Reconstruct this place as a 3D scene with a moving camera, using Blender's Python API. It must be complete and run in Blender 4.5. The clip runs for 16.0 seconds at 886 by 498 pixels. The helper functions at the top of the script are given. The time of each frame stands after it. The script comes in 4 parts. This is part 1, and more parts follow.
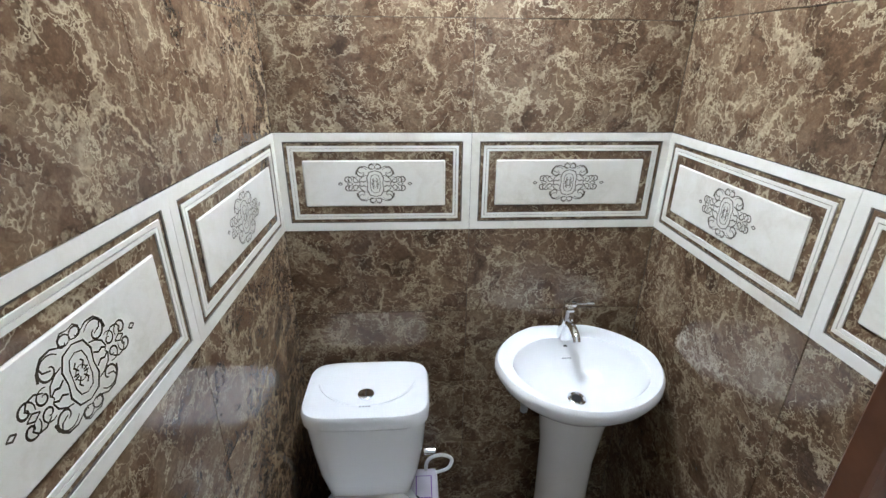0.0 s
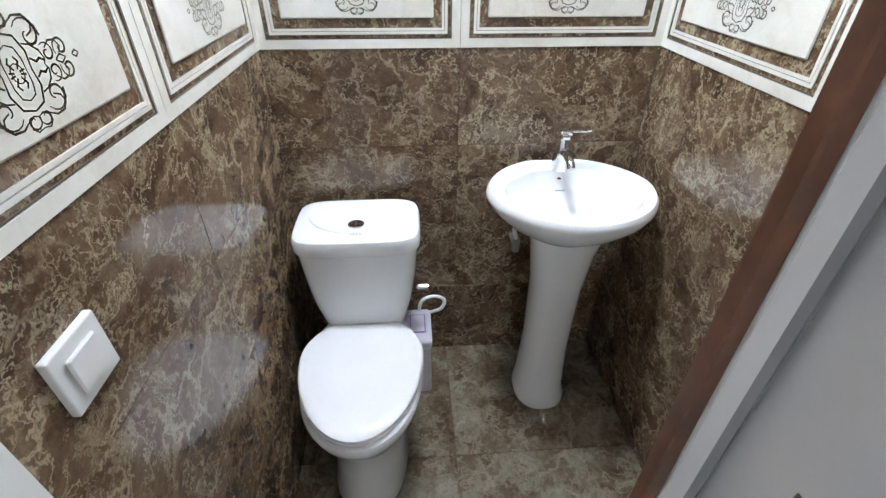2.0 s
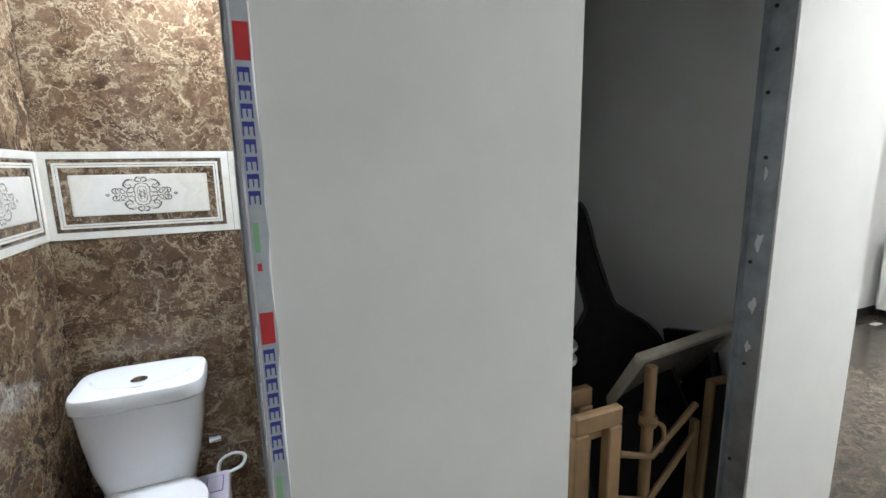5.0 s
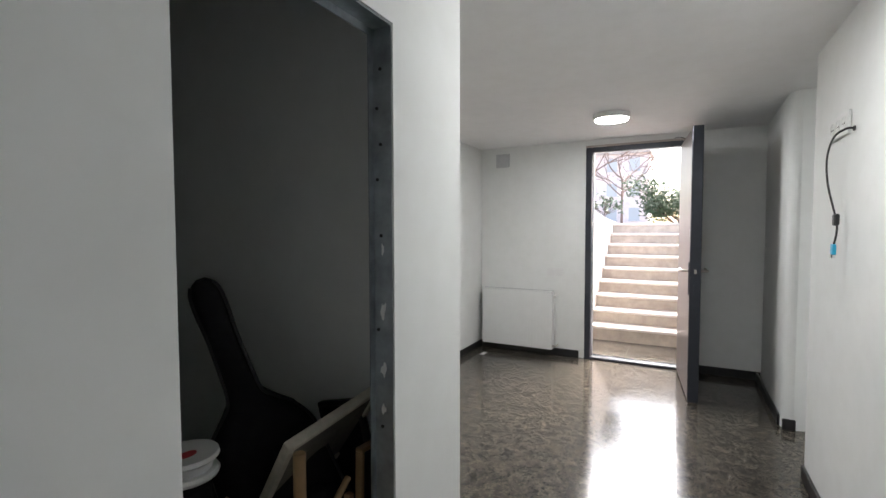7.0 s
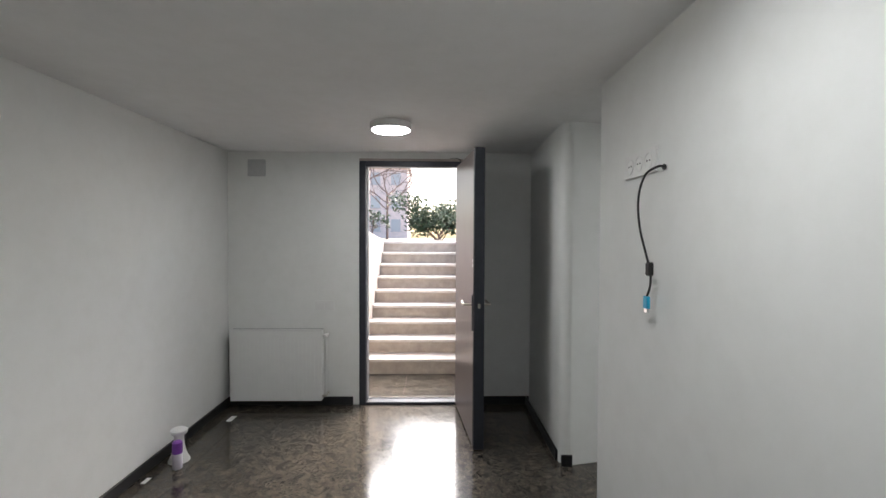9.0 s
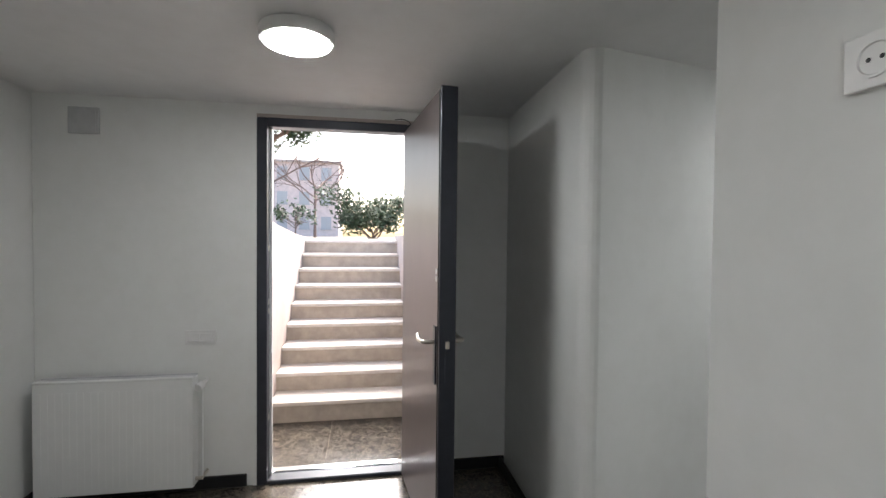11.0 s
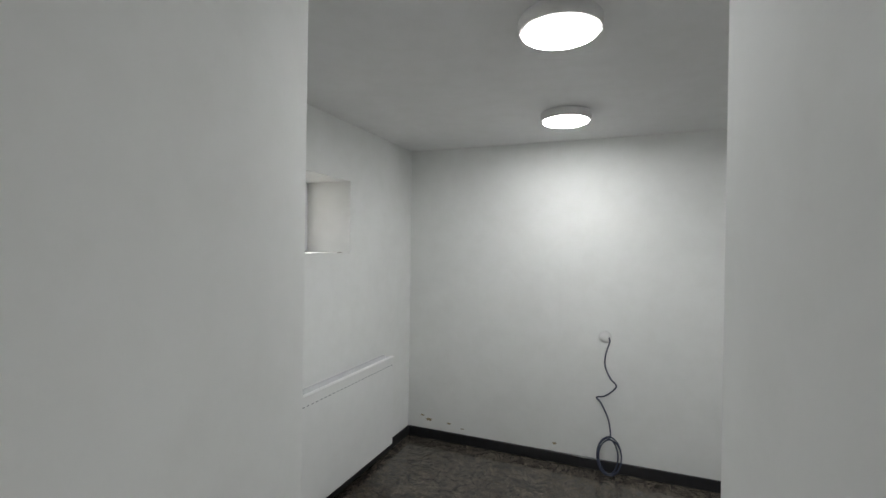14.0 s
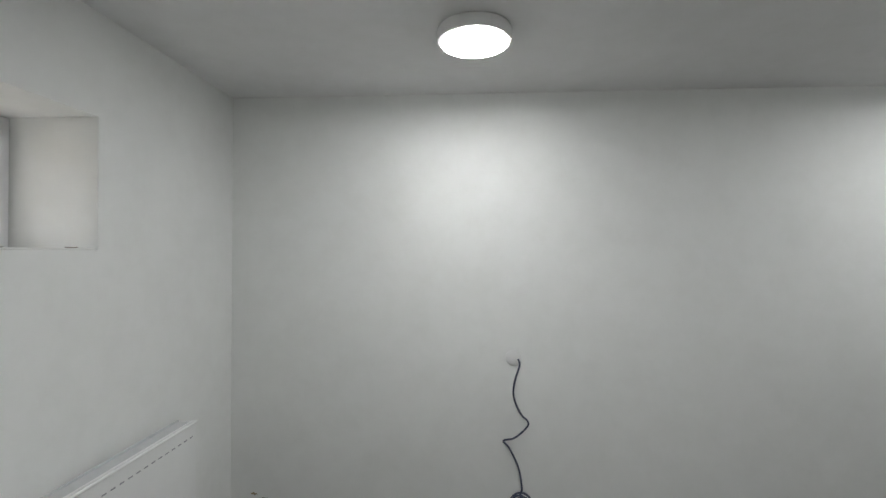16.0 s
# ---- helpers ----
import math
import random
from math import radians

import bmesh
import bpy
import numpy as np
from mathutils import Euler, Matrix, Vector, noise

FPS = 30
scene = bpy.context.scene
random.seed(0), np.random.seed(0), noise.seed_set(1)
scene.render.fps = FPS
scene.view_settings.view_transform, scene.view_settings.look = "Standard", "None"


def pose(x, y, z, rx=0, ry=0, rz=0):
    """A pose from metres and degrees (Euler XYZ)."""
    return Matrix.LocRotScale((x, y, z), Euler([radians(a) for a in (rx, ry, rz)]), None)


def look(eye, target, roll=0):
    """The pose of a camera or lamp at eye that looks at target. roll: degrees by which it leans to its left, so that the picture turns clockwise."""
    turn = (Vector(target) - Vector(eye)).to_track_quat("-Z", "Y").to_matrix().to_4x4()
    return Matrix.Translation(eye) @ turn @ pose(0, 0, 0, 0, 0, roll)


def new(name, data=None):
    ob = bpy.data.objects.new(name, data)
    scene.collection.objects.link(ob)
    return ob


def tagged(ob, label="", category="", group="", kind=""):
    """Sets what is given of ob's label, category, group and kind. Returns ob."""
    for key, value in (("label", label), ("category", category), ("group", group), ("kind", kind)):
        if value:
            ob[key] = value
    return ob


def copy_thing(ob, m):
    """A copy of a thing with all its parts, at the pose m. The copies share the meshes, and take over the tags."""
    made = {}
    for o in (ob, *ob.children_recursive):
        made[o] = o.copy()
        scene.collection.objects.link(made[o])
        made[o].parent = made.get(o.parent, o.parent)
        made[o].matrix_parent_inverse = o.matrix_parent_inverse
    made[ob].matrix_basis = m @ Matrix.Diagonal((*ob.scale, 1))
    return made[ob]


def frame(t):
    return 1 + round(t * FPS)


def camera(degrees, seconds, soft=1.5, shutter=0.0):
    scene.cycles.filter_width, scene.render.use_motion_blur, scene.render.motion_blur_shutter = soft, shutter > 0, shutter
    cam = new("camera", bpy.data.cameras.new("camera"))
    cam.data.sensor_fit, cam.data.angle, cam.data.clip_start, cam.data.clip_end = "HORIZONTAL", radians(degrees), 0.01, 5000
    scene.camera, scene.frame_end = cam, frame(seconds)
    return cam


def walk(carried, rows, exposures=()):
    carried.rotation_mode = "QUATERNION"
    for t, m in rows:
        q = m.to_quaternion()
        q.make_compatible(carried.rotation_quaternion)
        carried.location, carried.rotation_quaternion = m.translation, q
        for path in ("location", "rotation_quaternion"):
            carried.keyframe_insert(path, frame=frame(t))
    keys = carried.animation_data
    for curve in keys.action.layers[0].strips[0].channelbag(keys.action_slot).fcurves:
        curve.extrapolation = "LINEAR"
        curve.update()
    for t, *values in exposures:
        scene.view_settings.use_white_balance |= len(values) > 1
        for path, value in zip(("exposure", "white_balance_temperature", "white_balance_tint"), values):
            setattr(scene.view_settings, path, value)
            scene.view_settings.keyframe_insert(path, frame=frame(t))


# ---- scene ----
cam = camera(88.6, 16.0)
PATH = [
    (0, (0.248, -1.129, 1.473), (0.361, 0.709, 0.694), 0.5),
    (0.5, (0.249, -1.131, 1.459), (0.362, 0.659, 0.572), 0.4),
    (1, (0.255, -1.136, 1.425), (0.361, 0.607, 0.449), 0.2),
    (1.5, (0.256, -1.14, 1.374), (0.356, 0.549, 0.308), 0.1),
    (2, (0.261, -1.187, 1.284), (0.379, 0.448, 0.139), 0.3),
    (2.1, (0.28, -1.218, 1.256), (0.382, 0.42, 0.112), -0.0),
    (2.5, (0.298, -1.323, 1.221), (0.407, 0.295, 0.05), 0.6),
    (3, (0.338, -1.444, 1.247), (0.43, 0.171, 0.071), 0.2),
    (3.2, (0.346, -1.484, 1.253), (0.444, 0.141, 0.092), 0.5),
    (5.3, (0.453, -1.634, 1.241), (1.412, 0.1, 0.969), -1.2),
    (5.5, (0.464, -1.648, 1.245), (1.551, 0.014, 1.008), -1.0),
    (6, (0.486, -1.663, 1.252), (1.85, -0.211, 1.081), -0.7),
    (6.5, (0.513, -1.647, 1.248), (2.085, -0.416, 1.123), -0.4),
    (7, (0.536, -1.62, 1.26), (2.305, -0.691, 1.172), -0.1),
    (7.5, (0.577, -1.583, 1.289), (2.515, -1.089, 1.236), 0.4),
    (8, (0.76, -1.52, 1.334), (2.75, -1.327, 1.281), 0.7),
    (8.5, (1.0, -1.463, 1.384), (3.0, -1.437, 1.341), 0.7),
    (8.7, (1.104, -1.437, 1.394), (3.103, -1.445, 1.35), 0.5),
    (10.8, (2.316, -1.386, 1.386), (4.298, -1.643, 1.327), 0.4),
    (11, (2.423, -1.392, 1.383), (4.394, -1.725, 1.333), 0.6),
    (11.5, (2.653, -1.439, 1.349), (4.566, -2.023, 1.338), 0.7),
    (12, (2.859, -1.511, 1.353), (4.646, -2.41, 1.351), 0.9),
    (12.5, (3.009, -1.635, 1.354), (4.633, -2.802, 1.366), 0.7),
    (13, (3.215, -1.764, 1.367), (4.569, -3.235, 1.37), 1.0),
    (13.5, (3.371, -1.945, 1.386), (4.482, -3.608, 1.389), 0.8),
    (14, (3.553, -2.126, 1.393), (4.305, -3.978, 1.386), 0.9),
    (14.5, (3.622, -2.299, 1.373), (4.028, -4.257, 1.368), 1.1),
    (15, (3.675, -2.534, 1.396), (3.931, -4.518, 1.378), 1.0),
    (15.5, (3.724, -2.775, 1.364), (3.948, -4.762, 1.346), 0.8),
    (16, (3.863, -3.005, 1.345), (3.995, -5.001, 1.358), 0.2),
]
walk(cam, [(t, look(eye, target, roll)) for t, eye, target, roll in PATH],
     [(0, 3.4), (1.5, 3.65), (2.5, 3.9), (3.2, 3.9), (5.5, 3.6), (6.5, 3.2), (7, 3.05), (8.5, 2.35), (11, 2.3), (12, 2.2), (12.5, 2.4), (13.5, 2.3), (15, 2.15), (16, 2.15)])

# ---- world, sun, lights ----
world = bpy.data.worlds.new("world")
scene.world = world
world.use_nodes = True
wn = world.node_tree.nodes
sky = wn.new("ShaderNodeTexSky")
sky.sky_type, sky.sun_disc = "NISHITA", False
sky.sun_elevation, sky.sun_rotation = radians(47), radians(111)
sky.dust_density, sky.ozone_density = 4.0, 0.6
world.node_tree.links.new(sky.outputs[0], wn["Background"].inputs[0])
wn["Background"].inputs[1].default_value = 0.15
sun_data = bpy.data.lights.new("sun", "SUN")
sun_data.energy, sun_data.angle, sun_data.color = 2.2, radians(60), (1, 0.96, 0.93)
sun = new("sun", sun_data)
sun.matrix_world = look((18, -6, 15), (5, -1, 0))
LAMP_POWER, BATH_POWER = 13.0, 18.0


# ---- materials ----
def material(name, rough=0.5, metal=0.0):
    m = bpy.data.materials.new(name)
    m.use_nodes = True
    b = m.node_tree.nodes["Principled BSDF"]
    b.inputs["Roughness"].default_value, b.inputs["Metallic"].default_value = rough, metal
    return m, m.node_tree.nodes, m.node_tree.links, b


def coords(n, l, per_object=True, scale=(1, 1, 1)):
    g = n.new("ShaderNodeNewGeometry")
    mp = n.new("ShaderNodeMapping")
    mp.inputs["Scale"].default_value = scale
    l.new(g.outputs["Position"], mp.inputs[0])
    if per_object:
        oi = n.new("ShaderNodeObjectInfo")
        k = n.new("ShaderNodeMath")
        k.operation = "MULTIPLY"
        k.inputs[1].default_value = 37.0
        l.new(oi.outputs["Random"], k.inputs[0])
        l.new(k.outputs[0], mp.inputs["Location"])
    return mp.outputs[0]


def noise_tex(n, l, co, scale, detail=4, rough=0.55, distort=0.0):
    t = n.new("ShaderNodeTexNoise")
    for k, v in (("Scale", scale), ("Detail", detail), ("Roughness", rough), ("Distortion", distort)):
        t.inputs[k].default_value = v
    l.new(co, t.inputs["Vector"])
    return t


def ramp(n, l, fac, stops):
    r = n.new("ShaderNodeValToRGB")
    e = r.color_ramp.elements
    while len(e) < len(stops):
        e.new(0.5)
    for q, (p, c) in zip(e, stops):
        q.position, q.color = p, (*c, 1)
    l.new(fac, r.inputs[0])
    return r.outputs[0]


def mix(n, l, fac, a, b, mode="MIX"):
    m = n.new("ShaderNodeMix")
    m.data_type, m.blend_type = "RGBA", mode
    for s, v in ((m.inputs[0], fac), (m.inputs[6], a), (m.inputs[7], b)):
        if hasattr(v, "links"):
            l.new(v, s)
        elif isinstance(v, tuple):
            s.default_value = (*v, 1)
        else:
            s.default_value = v
    return m.outputs[2]


def bump(n, l, b, height, strength, dist=0.002):
    k = n.new("ShaderNodeBump")
    k.inputs["Strength"].default_value, k.inputs["Distance"].default_value = strength, dist
    l.new(height, k.inputs["Height"])
    l.new(k.outputs[0], b.inputs["Normal"])


def plain(name, colour, rough=0.5, metal=0.0, vary=0.08, scale=30, relief=0.05):
    m, n, l, b = material(name, rough, metal)
    co = coords(n, l, False)
    t = noise_tex(n, l, co, scale, 3)
    dark = tuple(c * (1 - vary) for c in colour)
    l.new(ramp(n, l, t.outputs[0], [(0.3, dark), (0.7, colour)]), b.inputs["Base Color"])
    if relief:
        bump(n, l, b, noise_tex(n, l, co, scale * 8, 2).outputs[0], relief)
    return m


def paint(name, colour, rough=0.8):
    m, n, l, b = material(name, rough)
    b.inputs["Specular IOR Level"].default_value = 0.25
    co = coords(n, l, False)
    big = noise_tex(n, l, co, 1.3, 5, 0.6)
    small = noise_tex(n, l, co, 9, 4, 0.6)
    c = ramp(n, l, big.outputs[0], [(0.25, tuple(v * 0.94 for v in colour)), (0.75, colour)])
    c2 = ramp(n, l, small.outputs[0], [(0.3, (0.965, 0.965, 0.96)), (0.6, (1, 1, 1))])
    l.new(mix(n, l, 1.0, c, c2, "MULTIPLY"), b.inputs["Base Color"])
    bump(n, l, b, noise_tex(n, l, co, 55, 3).outputs[0], 0.12, 0.002)
    return m


def veined(name, deep, mid, light, vein, scale=7.0, rough=0.1, sharp=0.06, amount=0.8, grain=0.35):
    """Polished marble: cloudy body, ragged veins at three sizes, pale flecks."""
    m, n, l, b = material(name, rough)
    co = coords(n, l, True)

    def warped(source, size, strength):
        w = noise_tex(n, l, source, size, 6, 0.68)
        add = n.new("ShaderNodeMixRGB")
        add.blend_type = "ADD"
        add.inputs[0].default_value = strength
        l.new(source, add.inputs[1])
        l.new(w.outputs["Color"], add.inputs[2])
        return add.outputs[0]
    wide = warped(co, scale * 0.55, 0.34)
    both_warps = warped(wide, scale * 3.0, 0.035)
    body = noise_tex(n, l, both_warps, scale * 1.5, 9, 0.68, 0.5)
    base = ramp(n, l, body.outputs[0], [(0.32, deep), (0.47, mid), (0.66, light)])
    speck = noise_tex(n, l, co, scale * 14, 4, 0.7)
    base = mix(n, l, grain, base, ramp(n, l, speck.outputs[0], [(0.35, (0.45, 0.42, 0.4)), (0.65, (1.35, 1.3, 1.25))]), "MULTIPLY")
    fac = None
    for k, (size, width) in enumerate(((scale * 0.9, sharp), (scale * 1.9, sharp * 1.1), (scale * 3.8, sharp * 1.5))):
        v = n.new("ShaderNodeTexVoronoi")
        v.feature = "DISTANCE_TO_EDGE"
        v.inputs["Scale"].default_value = size
        l.new(both_warps, v.inputs["Vector"])
        line = ramp(n, l, v.outputs["Distance"], [(0.0, (1, 1, 1)), (width * 0.35, (0.75, 0.75, 0.75)), (width, (0, 0, 0))])
        gate = ramp(n, l, noise_tex(n, l, wide, scale * (0.8 + 0.7 * k), 5, 0.62).outputs[0], [(0.44, (0, 0, 0)), (0.58, (1, 1, 1))])
        one = mix(n, l, 1.0, line, gate, "MULTIPLY")
        fac = one if fac is None else mix(n, l, 1.0, fac, one, "LIGHTEN")
    k = n.new("ShaderNodeMath")
    k.operation = "MULTIPLY"
    k.inputs[1].default_value = amount
    l.new(fac, k.inputs[0])
    l.new(mix(n, l, k.outputs[0], base, vein), b.inputs["Base Color"])
    rr = ramp(n, l, noise_tex(n, l, co, 3, 3).outputs[0], [(0.3, (rough, rough, rough)), (0.8, (rough * 1.7, rough * 1.7, rough * 1.7))])
    l.new(rr, b.inputs["Roughness"])
    return m


def glow(name, colour, power):
    m, n, l, b = material(name, 0.4)
    b.inputs["Base Color"].default_value = (0.9, 0.9, 0.9, 1)
    b.inputs["Emission Color"].default_value = (*colour, 1)
    b.inputs["Emission Strength"].default_value = power
    return m


WHITE = paint("white_wall_paint", (0.82, 0.83, 0.815))
CEIL = paint("ceiling_paint", (0.83, 0.83, 0.83), 0.85)
MARBLE = veined("brown_marble_tile", (0.05, 0.029, 0.018), (0.115, 0.068, 0.04), (0.21, 0.15, 0.095), (0.52, 0.43, 0.29), 7.0, 0.07, 0.042, 0.7)
BATH_FLOOR = veined("bathroom_floor_marble", (0.05, 0.034, 0.02), (0.13, 0.095, 0.06), (0.25, 0.225, 0.175), (0.36, 0.32, 0.25), 5.0, 0.06, 0.06, 0.45)
FLOOR = veined("dark_marble_floor", (0.018, 0.017, 0.015), (0.04, 0.036, 0.031), (0.072, 0.064, 0.055), (0.24, 0.205, 0.16), 12.0, 0.1, 0.034, 0.8)
GROUT = plain("grout", (0.10, 0.075, 0.055), 0.8)
DARK_GROUT = plain("dark_grout", (0.06, 0.056, 0.05), 0.8)
CREAM = veined("cream_tile", (0.62, 0.58, 0.5), (0.7, 0.67, 0.6), (0.76, 0.74, 0.69), (0.74, 0.71, 0.64), 4.0, 0.12, 0.03, 0.3, 0.03)
ORNAMENT = plain("bronze_ornament_glaze", (0.10, 0.075, 0.05), 0.3, 0.3, 0.5, 60)
LINE = plain("dark_line", (0.09, 0.07, 0.05), 0.4)
CERAMIC = plain("glazed_white_ceramic", (0.82, 0.83, 0.84), 0.06, 0, 0.02, 8, 0)
SEAT = plain("seat_plastic", (0.83, 0.83, 0.84), 0.16, 0, 0.02, 8, 0)
PLASTIC = plain("white_plastic", (0.78, 0.78, 0.77), 0.3, 0, 0.04, 20, 0)
LILAC = plain("pale_lilac_plastic", (0.62, 0.58, 0.66), 0.35, 0, 0.05)
UPVC = plain("white_upvc", (0.78, 0.78, 0.8), 0.22, 0, 0.04, 12, 0)
GASKET = plain("grey_gasket", (0.28, 0.29, 0.31), 0.5)
FILM = plain("protective_film", (0.52, 0.57, 0.61), 0.25, 0, 0.2, 40)
BLUE = plain("blue_print", (0.035, 0.04, 0.3), 0.35)
RED = plain("red_print", (0.55, 0.03, 0.035), 0.35)
GREEN = plain("green_print", (0.25, 0.5, 0.27), 0.35)
CHROME = plain("chrome", (0.82, 0.83, 0.85), 0.1, 1.0, 0.05, 20, 0)
STEEL = plain("galvanised_steel", (0.42, 0.46, 0.49), 0.38, 0.85, 0.35, 25, 0.1)
NICKEL = plain("brushed_nickel", (0.6, 0.56, 0.5), 0.28, 1.0, 0.1)
BLACK = plain("black_rubber", (0.012, 0.012, 0.013), 0.45)
BLACK_CLOTH = plain("black_nylon", (0.012, 0.012, 0.014), 0.75, 0, 0.4, 50, 0.3)
BLACK_CLOTH.node_tree.nodes["Principled BSDF"].inputs["Specular IOR Level"].default_value = 0.1
SKIRT = plain("black_skirting", (0.02, 0.02, 0.022), 0.3, 0, 0.3, 20)
DOOR_PAINT = plain("grey_metal_door_paint", (0.15, 0.125, 0.125), 0.33, 0.3, 0.12, 6, 0.05)
DOOR_EDGE = plain("dark_door_edge", (0.045, 0.05, 0.065), 0.35, 0.3, 0.15, 20)
WOOD = plain("pine_wood", (0.31, 0.195, 0.095), 0.55, 0, 0.35, 18, 0.2)
BROWN_WOOD = plain("brown_trim", (0.16, 0.062, 0.03), 0.4, 0, 0.4, 30, 0.1)
CARD = plain("cardboard", (0.36, 0.22, 0.11), 0.8, 0, 0.2, 20, 0.2)
CANVAS = plain("primed_canvas", (0.5, 0.46, 0.38), 0.8, 0, 0.2, 60, 0.3)
CANVAS_BACK = plain("raw_canvas", (0.14, 0.125, 0.105), 0.85, 0, 0.3, 60, 0.3)
RAD = plain("radiator_enamel", (0.8, 0.81, 0.8), 0.3, 0, 0.03, 12, 0)
GREYPLATE = plain("grey_vent_plastic", (0.55, 0.56, 0.57), 0.5)
VIOLET = plain("violet_plastic", (0.2, 0.06, 0.36), 0.35)
CYAN = plain("cyan_plastic", (0.03, 0.42, 0.68), 0.3)
BLUECABLE = plain("blue_grey_cable", (0.05, 0.06, 0.1), 0.45)
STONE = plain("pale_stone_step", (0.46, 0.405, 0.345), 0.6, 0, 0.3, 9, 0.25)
STONE_NOSE = plain("paler_stone_tread", (0.62, 0.575, 0.53), 0.5, 0, 0.15, 14, 0.2)
RENDERED = plain("pinkish_wall_render", (0.5, 0.43, 0.395), 0.8, 0, 0.2, 5, 0.4)
GROUND = plain("ground_soil", (0.2, 0.17, 0.13), 0.9, 0, 0.4, 2.5, 0.4)
BARK = plain("bark", (0.24, 0.16, 0.13), 0.85, 0, 0.4, 20, 0.5)
LEAF = plain("green_leaf", (0.07, 0.1, 0.04), 0.6, 0, 0.5, 3, 0)
BRICK = plain("pink_facade", (0.75, 0.6, 0.55), 0.8, 0, 0.2, 2, 0.2)
PANE, pn, pl, pb = material("window_glass", 0.02)
pb.inputs["Transmission Weight"].default_value = 1.0
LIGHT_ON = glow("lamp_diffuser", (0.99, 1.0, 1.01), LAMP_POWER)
BATH_LIGHT = glow("bath_lamp_diffuser", (0.87, 0.99, 1.14), BATH_POWER)


# ---- shape helpers ----
def box(bm, x0, x1, y0, y1, z0, z1, bevel=0.0, seg=1):
    m = Matrix.Translation(((x0 + x1) / 2, (y0 + y1) / 2, (z0 + z1) / 2)) @ Matrix.Diagonal((abs(x1 - x0), abs(y1 - y0), abs(z1 - z0), 1))
    r = bmesh.ops.create_cube(bm, size=1, matrix=m)
    if bevel:
        es = list({e for v in r["verts"] for e in v.link_edges})
        bmesh.ops.bevel(bm, geom=es, offset=bevel, segments=seg, profile=0.5, affect="EDGES")
    return bm


def boxes(*specs, bevel=0.0):
    bm = bmesh.new()
    for s in specs:
        box(bm, *s, bevel=bevel)
    return bm


def loft(bm, rings, cap=True):
    vs = [[bm.verts.new(p) for p in r] for r in rings]
    n = len(vs[0])
    for a, b in zip(vs, vs[1:]):
        for i in range(n):
            bm.faces.new((a[i], a[(i + 1) % n], b[(i + 1) % n], b[i]))
    if cap:
        bm.faces.new(vs[0][::-1])
        bm.faces.new(vs[-1])
    bmesh.ops.recalc_face_normals(bm, faces=bm.faces[:])
    return bm


def oval(cx, cy, z, rx, ry, n=40, power=2.0, tilt=0.0):
    out = []
    for i in range(n):
        a = 2 * math.pi * i / n
        c, s = math.cos(a), math.sin(a)
        x = math.copysign(abs(c) ** (2 / power), c) * rx
        y = math.copysign(abs(s) ** (2 / power), s) * ry
        out.append((cx + x, cy + y, z + tilt * y))
    return out


def smooth_line(points, steps=8):
    ps = [Vector(p) for p in points]
    ps = [ps[0] * 2 - ps[1]] + ps + [ps[-1] * 2 - ps[-2]]
    out = []
    for i in range(1, len(ps) - 2):
        a, b, c, d = ps[i - 1:i + 3]
        for k in range(steps):
            t = k / steps
            out.append(0.5 * (2 * b + (c - a) * t + (2 * a - 5 * b + 4 * c - d) * t * t + (3 * b - a - 3 * c + d) * t ** 3))
    return out + [ps[-2]]


def tube(bm, points, radius, n=8, ends=None):
    """A round bar along points; ends gives the radius at the last point."""
    ps = [Vector(p) for p in points]
    rings = []
    side = None
    for i, p in enumerate(ps):
        d = (ps[min(i + 1, len(ps) - 1)] - ps[max(i - 1, 0)]).normalized()
        if side is None:
            side = d.orthogonal().normalized()
        side = (side - d * side.dot(d)).normalized()
        up = d.cross(side)
        r = radius if ends is None else radius + (ends - radius) * i / max(1, len(ps) - 1)
        rings.append([p + (side * math.cos(2 * math.pi * k / n) + up * math.sin(2 * math.pi * k / n)) * r for k in range(n)])
    return loft(bm, rings)


def mesh_of(name, bm, mat, smooth=False):
    bmesh.ops.recalc_face_normals(bm, faces=bm.faces[:])
    me = bpy.data.meshes.new(name)
    bm.to_mesh(me)
    bm.free()
    me.materials.append(mat)
    if smooth:
        for p in me.polygons:
            p.use_smooth = True
        me.set_sharp_from_angle(angle=radians(40))
    return me


def part(name, bm, mat, parent=None, label="", smooth=False):
    ob = new(name, mesh_of(name, bm, mat, smooth))
    ob.parent = parent
    return tagged(ob, label)


def thing(name, label, category, place=(0, 0, 0), group="", kind=""):
    ob = new(name)
    ob.location = place
    ob.empty_display_size = 0.05
    tagged(ob, label, category, group, kind)
    return ob


def structure(name, bm, mat, label, category="wall"):
    return tagged(part(name, bm, mat), label, category, "", "structure")


def piece(name, me, parent, m):
    ob = new(name, me)
    ob.parent = parent
    ob.matrix_basis = m
    return ob


def ease(ob, width, seg=2):
    k = ob.modifiers.new("bevel", "BEVEL")
    k.width, k.segments, k.limit_method, k.angle_limit = width, seg, "ANGLE", radians(50)
    return ob


# ---- large structure ----
H = 2.10           # ceiling
YF = -1.125        # corridor's north wall face
XE = 5.047         # inner face of the outer wall
floor = structure("floor", boxes((-1.2, 5.3, -5.45, 0.5, -0.15, -0.004)), DARK_GROUT, "dark grey-brown polished marble-look floor", "floor")
ceiling = structure("ceiling", boxes((-1.2, 5.35, -5.45, 0.5, H, H + 0.2)), CEIL, "smooth white painted ceiling", "ceiling")

